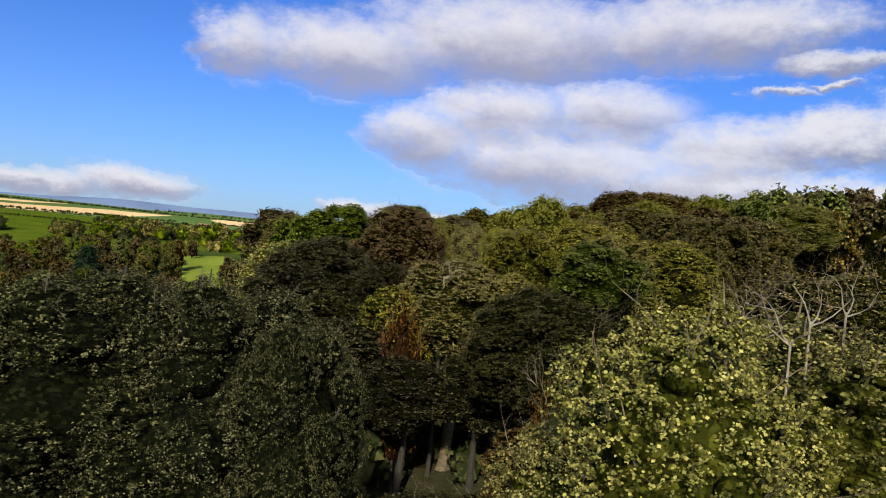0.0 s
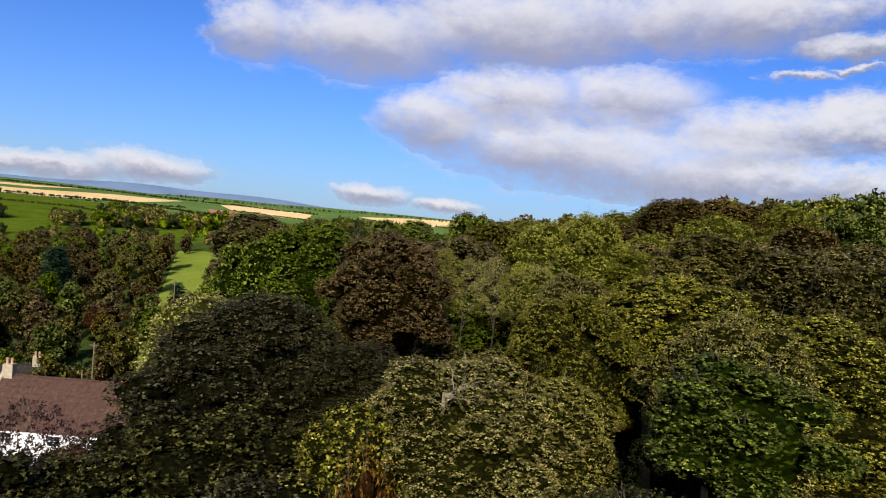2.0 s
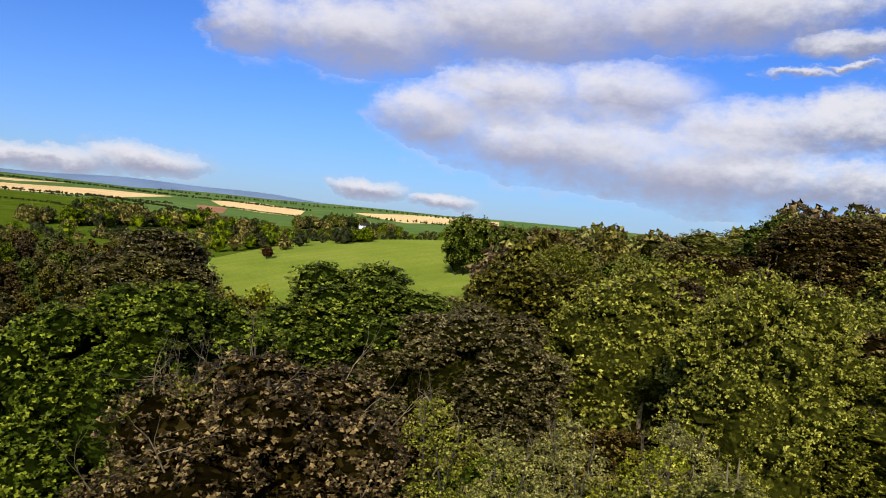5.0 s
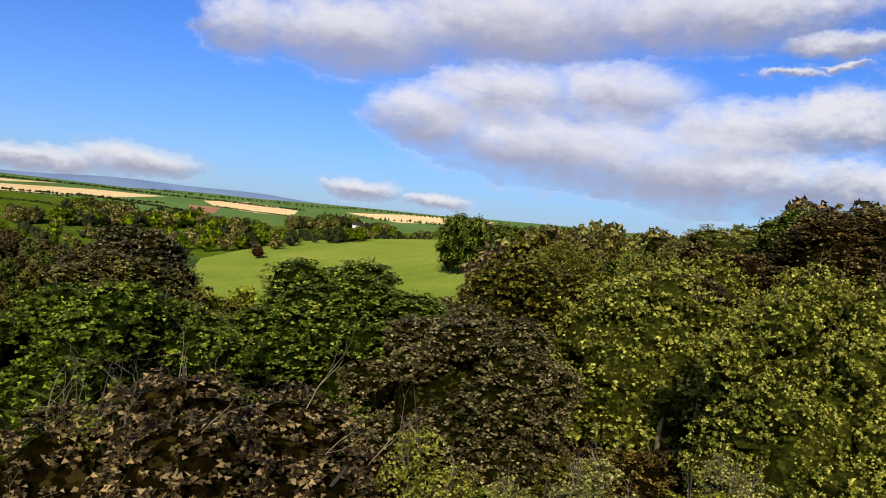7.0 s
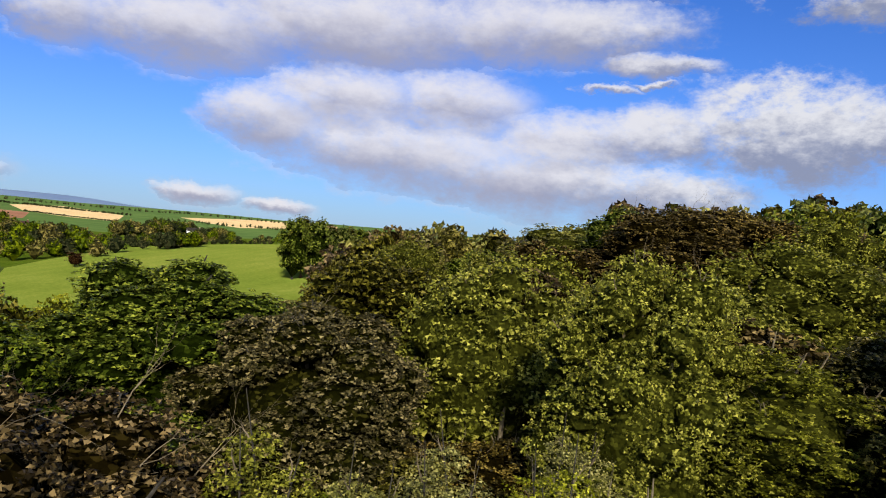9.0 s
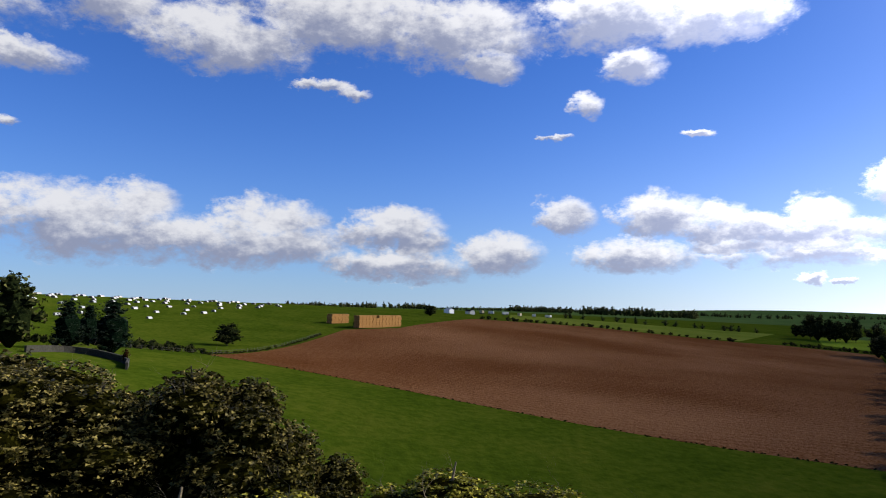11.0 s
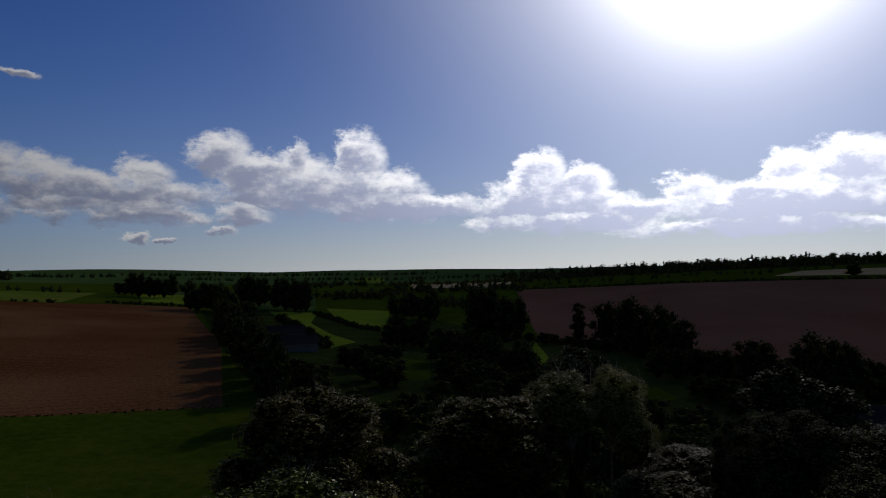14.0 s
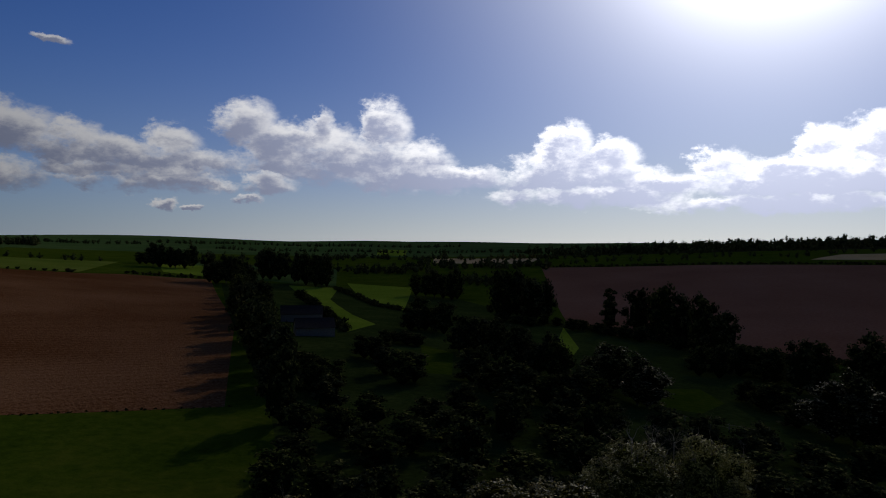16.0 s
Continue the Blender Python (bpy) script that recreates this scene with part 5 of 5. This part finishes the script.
house("farmhouse", "red brick farmhouse with a brown tiled roof behind trees", *spot(72.6, 192), -97, 13, 9, 6.0, 4.4, "brick", "tile",
      [(2, -1.8, 1.0, 1.2, 1.5), (2, 1.8, 1.0, 1.2, 1.5), (2, -1.8, 3.8, 1.2, 1.4), (2, 1.8, 3.8, 1.2, 1.4), (-1, -3.5, 3.8, 1.2, 1.4), (-1, 1.5, 3.8, 1.2, 1.4)], [(-5.4, 2)])
for b, d, turn, ln, wall, roof in ((332.4, 715, 10, 12, "render", "slate"), (339.2, 749, 30, 11, "brick", "tile"), (340.1, 764, -20, 12, "render", "tile"), (341.0, 790, 60, 10, "brick", "tile"), (352.6, 900, 15, 16, "render", "slate")):
    house("village_house", "small " + ("white" if wall == "render" else "brick") + " village house among trees below the fields", *spot(b, d), turn, ln, 7, 4.8, 3.4, wall, roof, [(-1, -2.5, 3.0, 1.1, 1.2), (-1, 2.5, 3.0, 1.1, 1.2), (-1, -2.5, 0.9, 1.1, 1.3), (-1, 2.5, 0.9, 1.1, 1.3)], [(ln / 2 - 1, 2)])
house("barn", "long farm barn with a dark slate roof beside the hedge", *spot(147.5, 268), 35, 15, 8, 3.2, 2.6, "shade_wall", "slate", category="barn")
house("barn", "low farm barn with a dark slate roof in the valley", *spot(148.6, 228), 40, 12, 7, 2.8, 2.4, "shade_wall", "slate", category="barn")
house("bungalow", "low bungalow with a pale grey roof beside the valley trees", *spot(193.6, 165), 15, 16, 8, 3.0, 2.4, "stone", "slate", [(-1, -4, 0.9, 1.6, 1.2), (-1, 4, 0.9, 1.6, 1.2), (1, 3, 0.9, 1.6, 1.2)])
house("shed", "white farm shed beyond the ploughed field", *spot(107.8, 520), 20, 7, 4.5, 2.6, 1.1, "paint", "tin", category="shed")
house("shed", "long pale farm shed beyond the ploughed field", *spot(109.6, 540), 10, 8, 4.5, 2.4, 1.1, "tin", "slate", category="shed")


def pig_ark():
    """A curved tin shelter with a dark open end."""
    top = tagged(new("pig_ark"), "low curved tin pig ark standing on pasture", "pig ark", "pig arks on the hill")
    verts, faces = [], []
    n, rad, ln, th = 10, 1.25, 2.6, 0.05
    for r in (rad, rad - th):
        for yy in (-ln / 2, ln / 2):
            for k in range(n + 1):
                a = math.pi * k / n
                verts.append((r * math.cos(a) * 1.1, yy, r * math.sin(a)))
    m = n + 1
    for k in range(n):
        faces += [(k, k + 1, m + k + 1, m + k), (2 * m + k + 1, 2 * m + k, 3 * m + k, 3 * m + k + 1), (k + 1, k, 2 * m + k, 2 * m + k + 1), (m + k, m + k + 1, 3 * m + k + 1, 3 * m + k)]
    mesh_object("shell", verts, faces, [M["tin"]], top)
    for yy, gap in ((-ln / 2 + 0.12, True), (ln / 2 - 0.12, False)):
        bm = bmesh.new()
        if gap:
            box(bm, -1.2, -0.45, yy - 0.03, yy + 0.03, 0, 0.75)
            box(bm, 0.45, 1.2, yy - 0.03, yy + 0.03, 0, 0.75)
            box(bm, -0.85, 0.85, yy - 0.03, yy + 0.03, 0.754, 1.0)
        else:
            box(bm, -1.1, 1.1, yy - 0.03, yy + 0.03, 0, 0.8)
        part("end_board", bm, M["wood"], top)
    return top


ark = pig_ark()
near_arks = []
for _ in range(4000):
    b, d = rng.uniform(75.2, 94), rng.uniform(330, 470)
    x, y = spot(b, d)
    if len(near_arks) < 95 and all((x - p) ** 2 + (y - q) ** 2 > 11 ** 2 for p, q in near_arks) and rng.random() < (d - 290) / 160 and b < 82 + (d - 300) * 0.1:
        near_arks.append((x, y))
        f = rng.uniform(0.75, 0.95)
        copy_thing(ark, pose(x, y, float(land(x, y)) - 0.05, 0, 0, rng.uniform(-25, 25) + 60)).scale = (f, f, f)
MADE.append(ark)


def straw_stack(b, d, turn, wide, high, deep, label):
    x, y = spot(b, d)
    top = tagged(new("straw_stack"), label, "straw stack", "straw stacks by the plough")
    top.matrix_world = pose(x, y, float(land(x, y)) - 0.2, 0, 0, turn)
    me = bpy.data.meshes.new("bale")
    bm = boxed(-1.15, 1.15, -0.6, 0.6, 0, 1.2, bevel=0.06)
    bm.to_mesh(me)
    bm.free()
    me.materials.append(M["straw"])
    for r in range(high):
        for c in range(wide):
            for k in range(deep):
                if r == high - 1 and rng.random() < 0.12:
                    continue
                ob = new("bale", me)
                ob.parent = top
                ob.location = ((c - (wide - 1) / 2) * 2.36 + rng.uniform(-.06, .06) + (0.4 if r % 2 else 0), (k - (deep - 1) / 2) * 1.28 + rng.uniform(-.1, .1), r * 1.2)
    return top


straw_stack(101.8, 338, -55, 13, 5, 3, "tall stack of golden square straw bales at the field edge")
plant(VALLEY[1], *spot(100.2, 332), None, 3.4, 0.3)
plant(VALLEY[2], *spot(106.2, 440), None, 5.0, 0.45)
straw_stack(98.4, 345, -55, 5, 4, 3, "smaller stack of straw bales beside the tall one")


def trailer(x, y, turn, long, mat, label):
    top = tagged(new("farm_trailer"), label, "trailer", "vehicles beyond the plough")
    top.matrix_world = pose(x, y, float(land(x, y)), 0, 0, turn)
    part("body", boxed(-long / 2, long / 2, -1.2, 1.2, 0.75, 2.9, bevel=0.12), M[mat], top)
    part("drawbar", boxed(long / 2, long / 2 + 1.3, -0.08, 0.08, 0.7, 0.82), M["wood"], top)
    for sx in (-long * 0.3, long * 0.3):
        for sy in (-1.05, 1.05):
            verts, faces = [], []
            tube(verts, faces, [(sx, sy - 0.15, 0.42), (sx, sy - 0.14, 0.42), (sx, sy + 0.14, 0.42), (sx, sy + 0.15, 0.42)], [0.2, 0.42, 0.42, 0.2], 12)
            mesh_object("wheel", verts, faces, [M["rubber"]], top)
    return top


for i, (b, d) in enumerate(((110.6, 545), (111.4, 550), (112.6, 560), (113.8, 545), (115.0, 555), (116.2, 560))):
    trailer(*spot(b, d + 40), 20 + 37 * i, 3.5 + i % 3, "tin" if i % 3 else "stone", "pale farm trailer parked beyond the ploughed field")


def pole(x, y, top_z, label, arm=True):
    g = float(land(x, y)) - 0.3
    top = tagged(new("telegraph_pole"), label, "utility pole", "poles along the lane")
    top.location = (x, y, g)
    verts, faces = [], []
    h = top_z - g
    tube(verts, faces, [(0, 0, 0), (0, 0, h * 0.5), (0, 0, h)], [0.16, 0.14, 0.11], 10)
    mesh_object("post", verts, faces, [M["pale_bark"]], top)
    if arm:
        part("crossarm", boxed(-0.7, 0.7, -0.05, 0.05, h - 0.5, h - 0.38), M["wood"], top)
    return top


pole(-56.9, 161.5, 6.0, "grey wooden telegraph pole among the valley trees")
pole(-50.5, 119.3, 1.2, "grey wooden telegraph pole behind the cottage")
pole(-48.0, 112.0, -1.0, "short pale post lamp behind the cottage", False)


def fence(points, label):
    top = tagged(new("fence"), label, "fence")
    for (x0, y0), (x1, y1) in zip(points, points[1:]):
        n = max(1, int(math.hypot(x1 - x0, y1 - y0) / 2.6))
        last = None
        for k in range(n + 1):
            x, y = x0 + (x1 - x0) * k / n, y0 + (y1 - y0) * k / n
            z = float(land(x, y))
            part("post", boxed(x - 0.07, x + 0.07, y - 0.07, y + 0.07, z - 0.3, z + 1.25), M["wood"], top)
            if last:
                for up in (0.45, 1.05):
                    verts, faces = [], []
                    tube(verts, faces, [(last[0], last[1], last[2] + up), (x, y, z + up)], [0.03, 0.03], 4)
                    mesh_object("rail", verts, faces, [M["wood"]], top)
            last = (x, y, z)
    return top


fence([spot(81, 205), spot(88.5, 212)], "grey post and rail fence beside the pasture")
fence([spot(88.5, 214), spot(97, 300)], "long grey wooden fence at the edge of the plough")
fence([spot(176, 150), spot(182, 148)], "grey wooden fence across the valley meadow")


def stump(x, y, z, label):
    """A broken bare trunk standing among the trees."""
    g = float(land(x, y)) - 0.2
    verts, faces = [], []
    h = z - g
    tube(verts, faces, [(0, 0, 0), (0.1, 0, h * 0.4), (0.05, 0.1, h * 0.8), (0.15, 0.1, h)], [0.24, 0.19, 0.15, 0.1], 9)
    for k in range(4):
        a, s = rng.uniform(0, 6.28), rng.uniform(0.75, 0.95)
        r = rng.uniform(0.5, 1.3)
        tube(verts, faces, [(0.1, 0.1, h * s), (math.cos(a) * r * 0.5, math.sin(a) * r * 0.5, h * s + 0.4), (math.cos(a) * r, math.sin(a) * r, h * s + 1.0)], [0.055, 0.04, 0.02], 5)
    ob = mesh_object("bare_tree", verts, faces, [M["pale_bark"]])
    ob.location = (x, y, g)
    return tagged(ob, label, "dead tree")


stump(10.7, 97.4, 17.6, "pale dead trunk broken off among green trees")


def dead_tree(x, y, z, lean, long, r, label, bark="bleached"):
    """A bleached, leafless limb that forks above the crowns."""
    verts, faces = [], []
    g = float(land(x, y)) - 0.2
    tube(verts, faces, [(0, 0, 0), (0.1, 0.05, (z - g) * 0.5), (0, 0, z - g - 1.2)], [r * 2.0, r * 1.5, r], 7)
    stem = len(faces)
    tube(verts, faces, [(0, 0, z - g - 1.2), (0, 0, z - g)], [r, r * 0.9], 7)
    for _ in range(3):
        way = Vector((lean[0] + rng.normal() * 0.5, lean[1] + rng.normal() * 0.5, 0.5)).normalized()
        branching(verts, faces, Vector((0, 0, z - g - 0.1)), way, long, r * 0.8, 3, 0.45, 3, 0.05)
    ob = mesh_object("dead_tree", verts, faces, [M[bark], M["bark"]])
    for face in ob.data.polygons[:stem]:
        face.material_index = 1
    ob.location = (x, y, g)
    return tagged(ob, label, "dead tree")


dead_tree(0.4, 54.0, 15.6, (0.4, -0.2), 1.5, 0.1, "bleached forked snag standing up from an olive crown")
dead_tree(7.3, 38.2, 12.2, (0.3, -0.4), 1.7, 0.05, "pale bare branches of a dying tree in shade")
dead_tree(6.3, 37.9, 10.6, (-0.3, -0.4), 1.5, 0.05, "pale bare branches of a dying tree in shade")
for x, y, z in ((5.4, 13.0, 17.0), (6.6, 12.4, 17.4), (7.6, 13.6, 17.7), (8.8, 14.4, 17.9), (7.0, 14.6, 17.2)):
    dead_tree(x, y, z, (0.3, -0.1), 0.95, 0.027, "bleached dead branches over a yellow-green bush")
for x, y, z in ((-5.6, 81.0, 21.6), (-6.6, 80.4, 21.4), (-7.4, 79.6, 21.2), (-6.2, 79.0, 21.6), (-8.2, 80.2, 20.8)):
    dead_tree(x, y, z, (-0.1, 0.1), 0.9, 0.022, "grey bare twigs standing over a brown crown", "pale_bark")


M["dark_stone"] = plain_material("plain_dark_stone", [(0.25, (0.018, 0.018, 0.012)), (0.7, (0.06, 0.056, 0.04))], 3.0, 0.95, 0.5)


def garden_wall(points, label):
    """A low dry-stone wall with a coping along a curve."""
    top = tagged(new("garden_wall"), label, "wall")
    for i, ((x0, y0), (x1, y1)) in enumerate(zip(points, points[1:])):
        ln, a = math.hypot(x1 - x0, y1 - y0), math.atan2(y1 - y0, x1 - x0)
        for name, w, z0, z1 in (("walling", 0.22, -0.4, 1.15), ("coping", 0.28, 1.15, 1.32)):
            ob = part(name, boxed(-0.02, ln + 0.02, -w, w, z0, z1, bevel=0.03), M["dark_stone"], top)
            ob.matrix_basis = pose(x0, y0, float(land(x0, y0)), 0, -math.degrees(math.atan2(float(land(x1, y1)) - float(land(x0, y0)), ln)), math.degrees(a))
    return top


garden_wall([spot(75.6 + 0.8 * k, 152 + 9 * math.sin(k * 0.42)) for k in range(9)] + [spot(82.4, 145), spot(82.3, 139)], "dark curved stone wall beside the farmhouse drive")

for ob in MADE:
    for o in [*ob.children_recursive, ob]:
        bpy.data.objects.remove(o)
